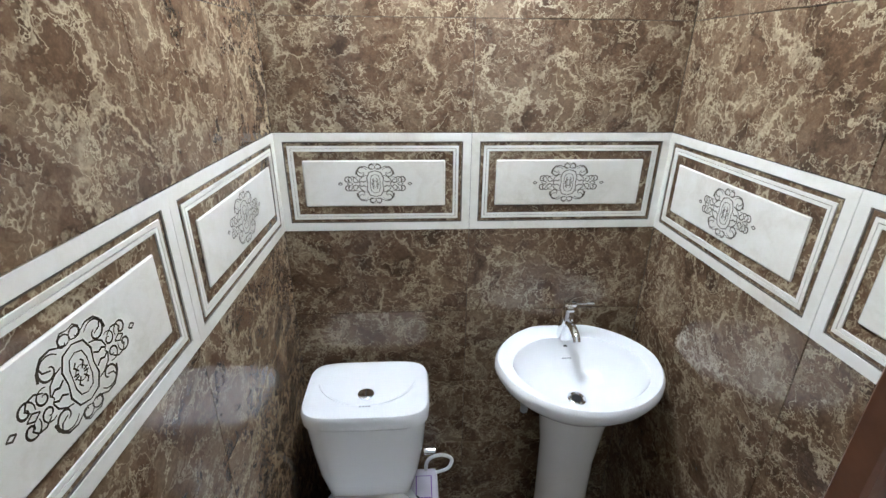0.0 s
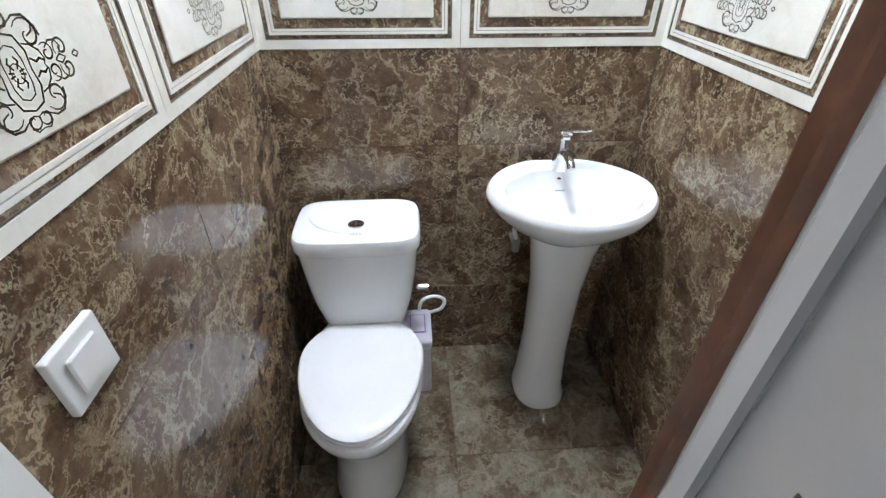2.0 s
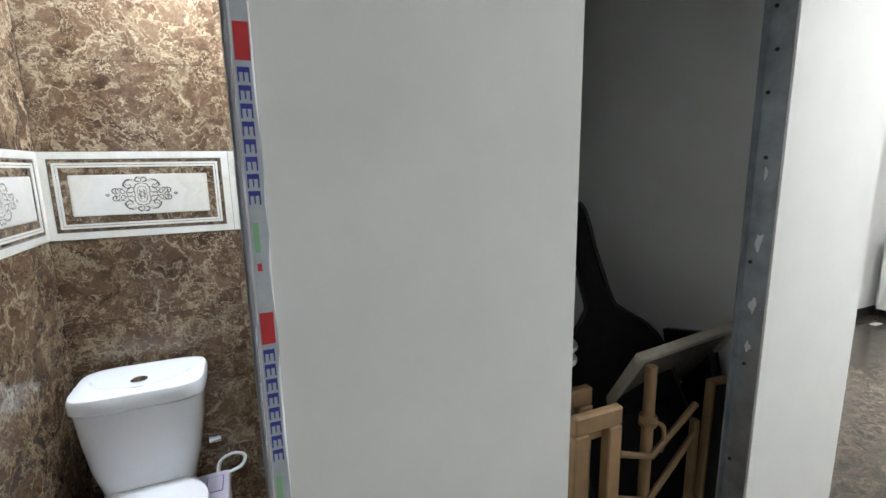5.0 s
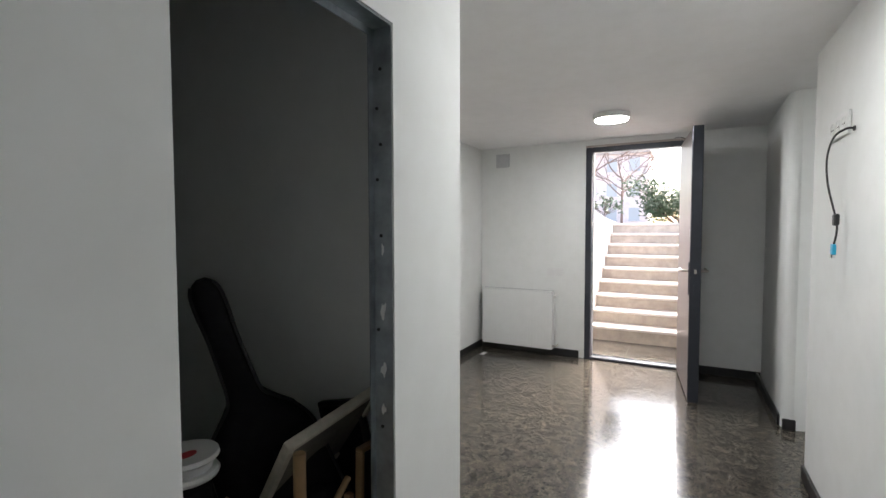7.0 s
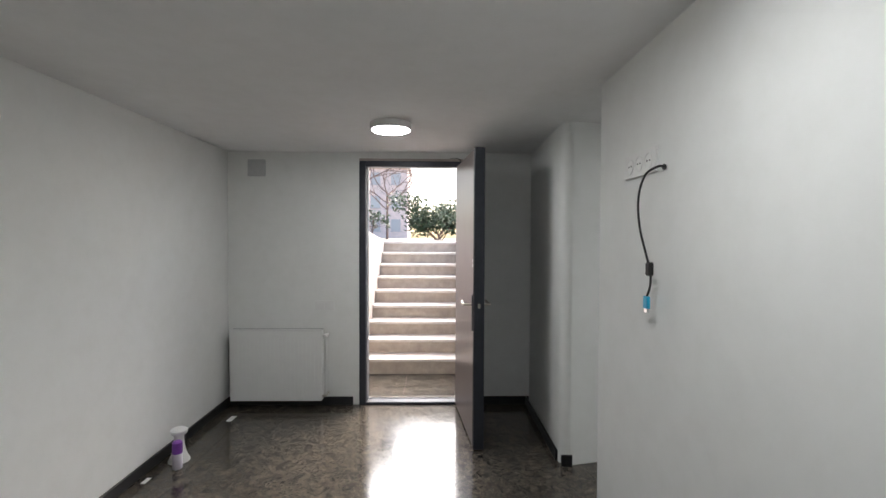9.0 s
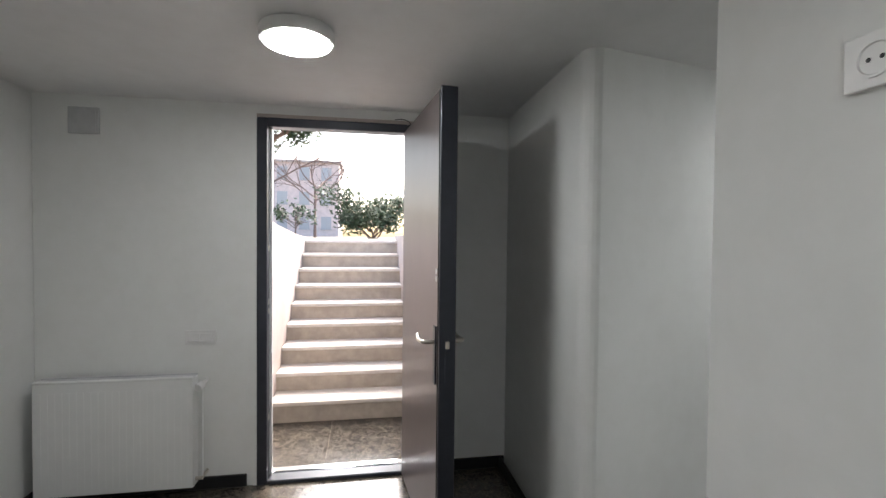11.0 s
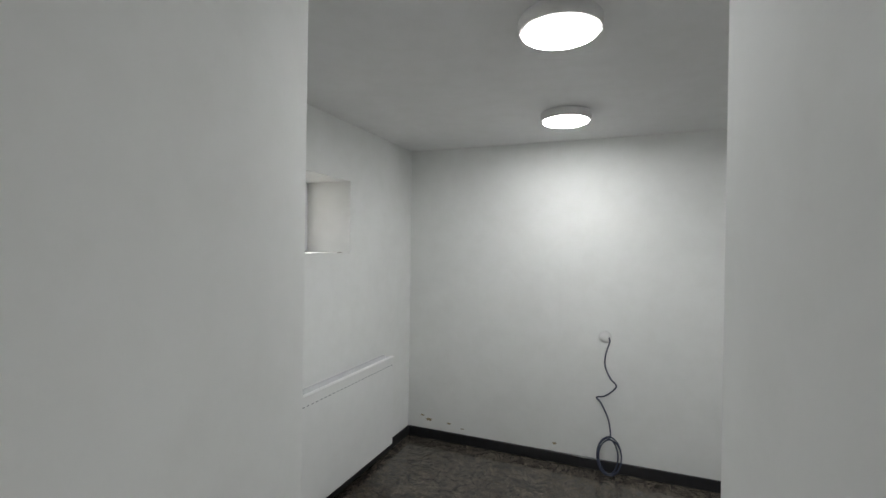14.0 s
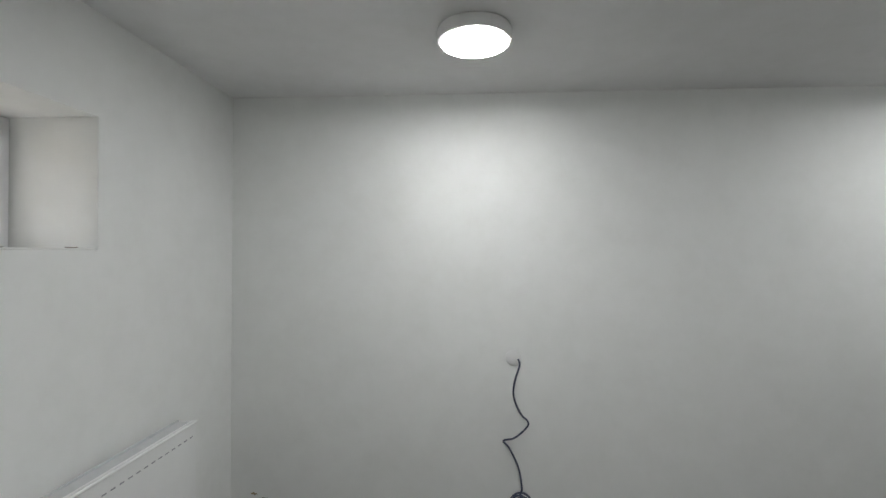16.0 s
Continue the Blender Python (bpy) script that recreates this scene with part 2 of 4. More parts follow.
wall_bathroom_back = structure("wall_bathroom_back", boxes((-0.22, 0.99, 0.006, 0.12, 0, H)), GROUT, "brown marble tiled bathroom wall")
wall_bathroom_left = structure("wall_bathroom_left", boxes((-0.22, -0.102, -0.965, 0.0, 0, H)), GROUT, "brown marble tiled bathroom side wall")
wall_bathroom_right = structure("wall_bathroom_right", boxes((0.899, 0.932, -0.965, 0.0, 0, H)), GROUT, "brown marble tiled bathroom side wall by the washbasin")
DOOR_H = 1.95
structure("wall_corridor_north", boxes(
    (-1.2, -0.053, YF, -0.97, 0, H), (0.452, 0.843, YF, -1.03, 0, H), (0.487, 0.843, -1.03, -0.97, 0, H), (-0.053, 0.452, YF, -0.97, DOOR_H + 0.04, H)),
    WHITE, "white painted partition wall beside the bathroom door")
structure("wall_closet_west", boxes((0.934, 0.94, -0.968, -0.1, 0, H)), WHITE, "white closet side wall")
structure("wall_closet_lintel", boxes((0.8435, 1.57, YF, YF + 0.075, 1.652, H)), WHITE, "white wall above the closet opening")
structure("wall_closet_back", boxes((0.94, 1.448, -0.1, -0.02, 0, H)), WHITE, "white closet back wall")
structure("wall_closet_east", boxes((1.274, 1.57, YF, YF + 0.05, 0, 1.652), (1.45, 1.57, YF + 0.078, 0.28, 0, H)), WHITE, "white wall end between closet and hall")
structure("wall_hall_north", boxes((1.2, 5.3, 0.283, 0.45, 0, H)), WHITE, "white painted hall wall")
sw = bmesh.new()
loft(sw, [[(-1.2, -2.19, z), (3.365, -2.19, z), (3.425, -2.87, z), (-1.2, -2.87, z)] for z in (0, H)])
structure("wall_corridor_south", sw, WHITE, "thick white wall with sockets and hanging cable")
structure("wall_west", boxes((-1.3, -1.2, -2.7, YF, 0, H)), WHITE, "plain white end wall of the corridor")
structure("wall_room_south", boxes((0.7, 5.3, -5.4, -5.167, 0, H)), WHITE, "white painted wall with a few damp marks")
structure("wall_room_west", boxes((0.6, 0.7, -5.4, -2.87, 0, H)), WHITE, "plain white room wall")
DY0, DY1, DZ = -1.66, -0.8, 2.03   # outer door opening
WY0, WY1, WZ0, WZ1 = -4.365, -3.925, 1.347, 1.77
structure("wall_east", boxes(
    (XE, 5.3, DY1, 0.28, 0, H), (XE, 5.3, DY0, DY1, DZ, H), (XE, 5.3, -2.4, DY0, 0, H), (XE, 5.47, WY1, -2.4, 0, H), (XE, 5.47, WY0, WY1, 0, WZ0),
    (XE, 5.47, WY0, WY1, WZ1, H), (XE, 5.47, -5.167, WY0, 0, H)), WHITE, "white painted outer wall with door and small window")


def pier():
    """Wall block between hall and room, its corner towards the hall rounded."""
    bm = bmesh.new()
    r = 0.06
    pts = [(XE - 0.002, -2.225), (4.01 + r, -2.2)]
    pts += [(4.01 + r - r * math.sin(a), -2.2 - r + r * math.cos(a)) for a in (radians(15 * i) for i in range(1, 7))]
    pts += [(4.14, -2.85), (XE - 0.002, -2.85)]
    loft(bm, [[(x, y, 0) for x, y in pts], [(x, y, H) for x, y in pts]])
    return structure("wall_pier", bm, WHITE, "white wall pier with a rounded corner")


pier()
structure("roof", boxes((-1.4, 5.5, -5.6, 0.7, H + 0.2, H + 0.5)), RENDERED, "plain roof slab of the building", "roof")


# ---- skirting ----
def skirting(x0, x1, y0, y1):
    bm = boxes((x0, x1, y0, y1, 0, 0.07), bevel=0.004)
    return structure("baseboard", bm, SKIRT, "glossy black skirting board", "baseboard")


T = 0.014
skirting(1.586, XE, 0.282 - T, 0.282)
skirting(XE - T, XE - 0.001, DY1 + 0.05, 0.282 - T)
skirting(XE - T, XE - 0.001, -2.22, DY0 - 0.05)
skirting(4.07, XE - T, -2.2, -2.2 + T)
skirting(4.0 - T / 2, 4.0 + T / 2, -2.27, -2.2)
skirting(XE - T, XE - 0.001, -5.166, -2.86)
skirting(0.7, XE - T, -5.166, -5.166 + T)
skirting(1.571, 1.571 + T, YF, 0.28)
skirting(-1.2, 3.36, -2.189, -2.189 + T)


# ---- bathroom ----
def ribbon(bm, pts, w, y=0.0):
    """A flat raised stroke in the x-z plane."""
    ps = [Vector((p[0], 0, p[1])) for p in pts]
    prev = None
    for i, p in enumerate(ps):
        d = (ps[min(i + 1, len(ps) - 1)] - ps[max(i - 1, 0)]).normalized()
        s = Vector((-d.z, 0, d.x)) * w * (0.35 + 0.65 * math.sin(math.pi * (i + 0.6) / (len(ps) + 0.2)))
        a = [bm.verts.new(p + s + Vector((0, y, 0))), bm.verts.new(p - s + Vector((0, y, 0)))]
        if prev:
            bm.faces.new((prev[0], prev[1], a[1], a[0]))
        prev = a


def ornament_mesh():
    bm = bmesh.new()

    def spiral(cx, cz, r, a0, turns, sx=1, sz=1):
        out = []
        for i in range(18):
            t = i / 17
            a = a0 + turns * 2 * math.pi * t
            q = r * (1 - 0.8 * t)
            out.append((cx + sx * q * math.cos(a), cz + sz * q * math.sin(a)))
        return out

    for sx in (1, -1):
        for sz in (1, -1):
            f = lambda pts: [(x * sx, z * sz) for x, z in pts]
            ribbon(bm, f(spiral(0.03, 0.025, 0.015, 2.6, -1.1)), 0.0012)
            ribbon(bm, f(spiral(0.008, 0.038, 0.009, 3.4, -1.0)), 0.0011)
            ribbon(bm, f(spiral(0.043, 0.008, 0.009, 2.2, -1.2)), 0.0011)
            ribbon(bm, f(spiral(0.062, 0.009, 0.010, 3.6, -1.2)), 0.0013)
            ribbon(bm, f([(0.0, 0.031), (0.013, 0.027), (0.019, 0.014), (0.017, 0.0)]), 0.0012)
            ribbon(bm, f([(0.0, 0.022), (0.008, 0.019), (0.011, 0.01), (0.011, 0.0)]), 0.0008)
            ribbon(bm, f([(0.002, 0.003), (0.006, 0.009), (0.003, 0.013)]), 0.0012)
            ribbon(bm, f([(0.003, 0.001), (0.009, 0.002)]), 0.001)
            ribbon(bm, f([(0.036, 0.036), (0.041, 0.03), (0.043, 0.022)]), 0.0018)
            ribbon(bm, f([(0.020, 0.008), (0.026, 0.004), (0.031, 0.006), (0.036, 0.003)]), 0.0013)
            ribbon(bm, f([(0.050, 0.0), (0.057, 0.004), (0.064, 0.0)]), 0.001)
            ribbon(bm, f([(0.0, 0.046), (0.008, 0.0475), (0.013, 0.043), (0.012, 0.037), (0.006, 0.034), (0.0, 0.036)]), 0.001)
            ribbon(bm, f([(0.012, 0.036), (0.022, 0.041), (0.033, 0.04), (0.039, 0.034), (0.036, 0.027), (0.028, 0.024)]), 0.0012)
            ribbon(bm, f([(0.018, 0.02), (0.026, 0.018), (0.034, 0.012), (0.037, 0.004), (0.034, 0.0)]), 0.001)
            ribbon(bm, f([(0.042, 0.012), (0.05, 0.017), (0.058, 0.016), (0.062, 0.01), (0.058, 0.005)]), 0.0011)
            ribbon(bm, f([(0.0, 0.008), (0.004, 0.0065), (0.0065, 0.003), (0.0065, 0.0)]), 0.0007)
            ribbon(bm, f([(0.074, 0.0), (0.079, 0.003), (0.084, 0.0)]), 0.0012)
    me = bpy.data.meshes.new("ornament")
    bm.normal_update()
    for fc in bm.faces:
        if fc.normal.y > 0:
            fc.normal_flip()
    bm.to_mesh(me)
    bm.free()
    me.materials.append(ORNAMENT)
    return me


ORN = ornament_mesh()
TH, TW = 0.251, 0.507
BAND = 1.052


def frame_bars(w, h, inset, thick, y0, y1):
    a, b, c, d = -w / 2 + inset, w / 2 - inset, -h / 2 + inset, h / 2 - inset
    return boxes((a, b, y0, y1, d - thick, d), (a, b, y0, y1, c, c + thick),
                 (a, a + thick, y0, y1, c + thick, d - thick), (b - thick, b, y0, y1, c + thick, d - thick))


BAND_CACHE = {}


def band_tile(parent, m, w):
    key = round(w, 3)
    if key not in BAND_CACHE:
        w2, h2 = w - 0.001, TH - 0.001
        BAND_CACHE[key] = (
            mesh_of("decor_tile", boxes((-w2 / 2, w2 / 2, 0, 0.006, -h2 / 2, h2 / 2)), MARBLE),
            mesh_of("border", frame_bars(w2, h2, 0, 0.0205, -0.0025, 0), CREAM),
            mesh_of("inner_frame", frame_bars(w2, h2, 0.031, 0.0062, -0.0022, 0), CREAM),
            mesh_of("inner_line", frame_bars(w2, h2, 0.0386, 0.0058, -0.0022, 0), CREAM),
            mesh_of("panel", box(bmesh.new(), -w2 / 2 + 0.064, w2 / 2 - 0.064, -0.004, 0, -h2 / 2 + 0.066, h2 / 2 - 0.066, 0.0025), CREAM),
            mesh_of("shadow_line", frame_bars(w2, h2, 0.021, 0.0025, -0.001, 0), LINE))
    t = piece("decor_tile", BAND_CACHE[key][0], parent, m)
    for nm, me in zip(("border", "inner_frame", "inner_line", "panel", "shadow_line"), BAND_CACHE[key][1:]):
        piece(nm, me, t, Matrix())
    piece("ornament", ORN, t, pose(0, -0.0046, 0) @ Matrix.Diagonal((1.1, 1, 1.08, 1)))


TILE_CACHE = {}


def wall_tile(parent, m, w, h):
    key = (round(w, 3), round(h, 3))
    if key not in TILE_CACHE:
        TILE_CACHE[key] = mesh_of("tile", box(bmesh.new(), -w / 2 + 0.0006, w / 2 - 0.0006, 0, 0.006, -h / 2 + 0.0006, h / 2 - 0.0006, 0.0008), MARBLE)
    piece("tile", TILE_CACHE[key], parent, m)


def tile_wall(parent, start, along, turn, cols):
    """Tiles from start along a wall; the band row at shoulder height."""
    p = 0.0
    rows = [(0.0, BAND - 4 * TH)] + [(BAND + (k - 4) * TH, BAND + (k - 3) * TH) for k in range(0, 8)] + [(BAND + 4 * TH, H)]
    for w in cols:
        c = Vector(start) + Vector(along) * (p + w / 2)
        for k, (z0, z1) in enumerate(rows):
            m = pose(c.x, c.y, (z0 + z1) / 2, 0, 0, turn)
            if abs(z0 - BAND) < 0.01 and w > 0.2:
                band_tile(parent, m, w)
            else:
                wall_tile(parent, m, w, z1 - z0)
        p += w


# ceramic things
def toilet():
    t = thing("toilet", "white ceramic close-coupled toilet with closed lid", "toilet", (0.11, -0.318, 0))
    t.scale = (1.1, 1.06, 0.885)
    X, Y = 0.0, 0.3

    def tankring(z, rx, ry, cy=-0.142):
        return oval(X, Y + cy, z, rx, ry, 48, 5.0)
    bm = bmesh.new()
    loft(bm, [tankring(z, rx, ry) for z, rx, ry in ((0.40, 0.098, 0.085), (0.415, 0.105, 0.092), (0.5, 0.122, 0.1), (0.59, 0.134, 0.098), (0.697, 0.142, 0.102))])
    part("tank", bm, CERAMIC, t, smooth=True)
    bm = bmesh.new()
    loft(bm, [tankring(z, rx, ry) for z, rx, ry in ((0.699, 0.142, 0.103), (0.704, 0.148, 0.107), (0.736, 0.149, 0.108), (0.747, 0.145, 0.104), (0.752, 0.135, 0.095), (0.7525, 0.12, 0.082))])
    lid = part("tank_lid", bm, CERAMIC, t, smooth=True)
    bm = bmesh.new()
    tube(bm, [(X + 0.118 * math.cos(a), Y - 0.11 - 0.1 * math.sin(a), 0.7525) for a in (radians(12 + 12 * i) for i in range(14))], 0.003, 6)
    part("lid_ridge", bm, CERAMIC, lid, smooth=True)
    bm = bmesh.new()
    loft(bm, [oval(X, Y - 0.175, z, r, r, 24) for z, r in ((0.751, 0.019), (0.758, 0.019), (0.76, 0.016))])
    b = part("flush_button", bm, CHROME, t, "round chrome flush button", True)
    bm = boxes((X - 0.001, X + 0.001, Y - 0.19, Y - 0.16, 0.76, 0.7607))
    part("button_split", bm, BLACK, b)
    bm = boxes(*[(X - 0.012 + i * 0.007, X - 0.008 + i * 0.007, Y - 0.2165, Y - 0.2105, 0.7528, 0.7532) for i in range(4)])
    part("maker_mark", bm, GASKET, t)

    def seat(z, s, front=0.27):
        out = []
        for i in range(56):
            a = 2 * math.pi * i / 56
            c, q = math.cos(a), math.sin(a)
            if q < 0:
                out.append((X + 0.146 * s * c * (1 - 0.06 * q * q), Y - 0.34 + front * s * q * 0.86, z))
            else:
                out.append((X + 0.146 * s * c * (1 - 0.28 * q ** 3), Y - 0.34 + 0.118 * s * min(1, q * 1.25), z))
        return out
    bm = bmesh.new()
    loft(bm, [seat(0.392, 0.97), seat(0.396, 1.0), seat(0.404, 1.0), seat(0.407, 0.985)])
    part("seat", bm, SEAT, t, smooth=True)
    bm = bmesh.new()
    loft(bm, [seat(0.409, 0.985), seat(0.412, 1.0), seat(0.422, 1.0), seat(0.428, 0.97), seat(0.431, 0.88), seat(0.432, 0.6)])
    part("lid", bm, SEAT, t, smooth=True)
    bm = bmesh.new()
    loft(bm, [oval(X, Y + cy, z, rx, ry, 48, p) for z, rx, ry, cy, p in (
        (0.0, 0.095, 0.2, -0.345, 2.6), (0.012, 0.097, 0.202, -0.345, 2.6), (0.12, 0.088, 0.18, -0.33, 2.5), (0.2, 0.092, 0.175, -0.33, 2.4),
        (0.28, 0.118, 0.195, -0.345, 2.2), (0.34, 0.138, 0.218, -0.352, 2.1), (0.38, 0.144, 0.226, -0.355, 2.1), (0.391, 0.14, 0.222, -0.355, 2.1))])
    part("bowl", bm, CERAMIC, t, smooth=True)
    bm = boxes((X - 0.09, X + 0.09, Y - 0.24, Y - 0.06, 0.33, 0.4), bevel=0.01)
    part("shelf", bm, CERAMIC, t)
    for s in (-1, 1):
        bm = bmesh.new()
        loft(bm, [oval(X + 0.055 * s, Y - 0.205, z, 0.012, 0.012, 12) for z in (0.4, 0.436)])
        part("hinge", bm, SEAT, t, smooth=True)
    bm = bmesh.new()
    tube(bm, smooth_line([(X - 0.11, Y - 0.1, 0.45), (X - 0.14, Y - 0.07, 0.35), (X - 0.13, Y - 0.05, 0.2), (X - 0.12, Y - 0.04, 0.1)]), 0.006)
    part("water_hose", bm, PLASTIC, t, smooth=True)
    bm = bmesh.new()
    tube(bm, [(X + 0.135, Y - 0.13, 0.47), (X + 0.165, Y - 0.13, 0.47)], 0.012, 12)
    part("side_valve", bm, CHROME, t, smooth=True)
    return t


def washbasin():
    s = thing("washbasin", "white ceramic pedestal washbasin with overflow hole", "washbasin", (0.652, -0.19, 0))
    s.scale = (1.06, 1.16, 0.935)

    def ring(z, k, back=1.0, dy=0.0):
        out = []
        for i in range(56):
            a = 2 * math.pi * i / 56
            c, q = math.cos(a), math.sin(a)
            y = q * (0.172 if q < 0 else 0.148)
            if q > 0:
                y = min(y, 0.148 * 0.93)
            out.append((0.2 * k * c * (1.0 if q < 0 else 1 - 0.08 * q), y * k + dy, z))
        return out
    bm = bmesh.new()
    rings = [ring(0.66, 0.3), ring(0.69, 0.5), ring(0.735, 0.78), ring(0.775, 0.95), ring(0.797, 1.0), ring(0.812, 0.995), ring(0.82, 0.965), ring(0.82, 0.93)]
    loft(bm, rings, True)
    top = [f for f in bm.faces if len(f.verts) > 10 and f.calc_center_median().z > 0.8]
    bmesh.ops.delete(bm, geom=top, context="FACES_ONLY")

    def inner(z, k):
        return [(x * 0.8 / 0.93 * k, -0.018 + (y - 0.0) * 0.74 / 0.93 * k, z) for x, y, _ in ring(0, 0.93)]
    vs = [v for v in bm.verts if abs(v.co.z - 0.82) < 1e-5]
    last = vs[-56:]
    prev = last
    for z, k in ((0.816, 1.0), (0.80, 0.97), (0.765, 0.86), (0.735, 0.66), (0.715, 0.4), (0.71, 0.14)):
        cur = [bm.verts.new(p) for p in inner(z, k)]
        for i in range(56):
            bm.faces.new((prev[i], prev[(i + 1) % 56], cur[(i + 1) % 56], cur[i]))
        prev = cur
    bm.faces.new(prev)
    part("basin", bm, CERAMIC, s, smooth=True)
    bm = bmesh.new()
    loft(bm, [oval(0.005, 0.0 + cy, z, rx, ry, 32, 2.4) for z, rx, ry, cy in (
        (0.0, 0.078, 0.085, -0.005), (0.03, 0.077, 0.084, -0.005), (0.06, 0.07, 0.076, 0.0), (0.25, 0.062, 0.068, 0.0), (0.5, 0.066, 0.07, 0.0), (0.64, 0.08, 0.082, 0.0), (0.7, 0.095, 0.092, 0.0))])
    part("pedestal", bm, CERAMIC, s, smooth=True)
    bm = bmesh.new()
    loft(bm, [oval(0, -0.03, z, r, r, 24) for z, r in ((0.709, 0.022), (0.714, 0.022), (0.716, 0.018), (0.713, 0.015))])
    part("drain", bm, CHROME, s, "chrome drain ring", True)
    bm = bmesh.new()
    loft(bm, [oval(0, -0.03, z, r, r, 16) for z, r in ((0.7135, 0.012), (0.7145, 0.012))])
    part("drain_hole", bm, BLACK, s)
    bm = bmesh.new()
    tube(bm, [(0, 0.078, 0.788), (0, 0.092, 0.793)], 0.0065, 14)
    part("overflow_hole", bm, BLACK, s, "small dark overflow hole")
    bm = boxes(*[(-0.012 + i * 0.0065, -0.008 + i * 0.0065, 0.0575, 0.0595, 0.764, 0.768) for i in range(4)])
    part("maker_mark", bm, GASKET, s)
    # tap
    f = thing("basin_tap", "chrome single-lever basin tap", "tap", (0.652, -0.085, 0.765))
    bm = bmesh.new()
    loft(bm, [oval(0, cy, z, rx, ry, 20, 3) for z, rx, ry, cy in ((-0.002, 0.022, 0.022, 0), (0.008, 0.021, 0.021, 0), (0.04, 0.017, 0.02, 0), (0.075, 0.016, 0.018, 0.002), (0.085, 0.012, 0.014, 0.002))])
    part("body", bm, CHROME, f, smooth=True)
    bm = bmesh.new()
    tube(bm, smooth_line([(0, -0.005, 0.045), (0, -0.04, 0.055), (0.0, -0.075, 0.048), (0.0, -0.088, 0.036)]), 0.011, 12)
    part("spout", bm, CHROME, f, smooth=True)
    bm = bmesh.new()
    box(bm, -0.011, 0.011, -0.025, 0.018, 0.086, 0.097, 0.003)
    box(bm, 0.005, 0.07, -0.008, 0.006, 0.1, 0.106, 0.0025)
    box(bm, -0.012, 0.02, -0.012, 0.012, 0.094, 0.106, 0.003)
    part("lever", bm, CHROME, f)
    # waste fittings
    v = thing("waste_valve", "grey angle valve with white hose under the basin", "valve", (0.565, -0.021, 0.5))
    bm = bmesh.new()
    tube(bm, [(0, 0.018, 0), (0, -0.04, 0)], 0.01, 12)
    tube(bm, [(0, -0.04, -0.02), (0, -0.04, 0.025)], 0.011, 12)
    part("valve_body", bm, GASKET, v, smooth=True)
    bm = bmesh.new()
    tube(bm, smooth_line([(0, -0.04, 0.02), (-0.012, -0.05, 0.07), (0.0, -0.06, 0.12), (0.05, -0.08, 0.15)]), 0.006)
    part("hose", bm, PLASTIC, v, smooth=True)


def pump():
    p = thing("macerator_pump", "pale lilac plastic pump box behind the toilet", "pump", (0.262, -0.11, 0))
    p.scale = (1, 1, 0.82)
    bm = box(bmesh.new(), -0.06, 0.035, -0.09, 0.06, 0, 0.26, 0.012, 3)
    part("casing", bm, LILAC, p)
    bm = box(bmesh.new(), -0.063, 0.039, -0.094, 0.063, 0.262, 0.3, 0.012, 3)
    lid = part("lid", bm, LILAC, p)
    part("label_frame", boxes((-0.03, 0.02, -0.05, 0.03, 0.3005, 0.302)), VIOLET, lid)
    part("label_plate", boxes((-0.027, 0.017, -0.047, 0.027, 0.3022, 0.303)), LILAC, lid)
    bm = bmesh.new()
    tube(bm, [(-0.035, -0.06, 0.29), (-0.035, -0.06, 0.31)], 0.018, 14)
    part("cap", bm, BLACK, p, smooth=True)
    bm = bmesh.new()
    tube(bm, smooth_line([(0.0, 0.05, 0.28), (0.01, 0.06, 0.34), (0.05, 0.065, 0.36), (0.085, 0.06, 0.345), (0.075, 0.05, 0.31), (0.035, 0.045, 0.295)]), 0.006)
    part("pipe", bm, PLASTIC, p, "white hose loop", True)


def light_switch(name, label, place, turn, w, h, keys, mat=PLASTIC):
    s = thing(name, label, "switch", place)
    s.rotation_euler = (0, 0, radians(turn))
    part("plate", box(bmesh.new(), -w / 2, w / 2, -0.010, 0, -h / 2, h / 2, 0.002, 2), mat, s)
    for i in range(keys):
        k = (w - 0.03) / keys
        x = -w / 2 + 0.015 + k * i
        part("rocker", box(bmesh.new(), x + 0.001, x + k - 0.001, -0.015, -0.0095, -h / 2 + 0.015, h / 2 - 0.015, 0.002), mat, s)
    return s


toilet()
washbasin()
pump()
light_switch("light_switch", "white square rocker light switch on marble tiles", (-0.0952, -0.842, 0.915), 90, 0.078, 0.078, 1)


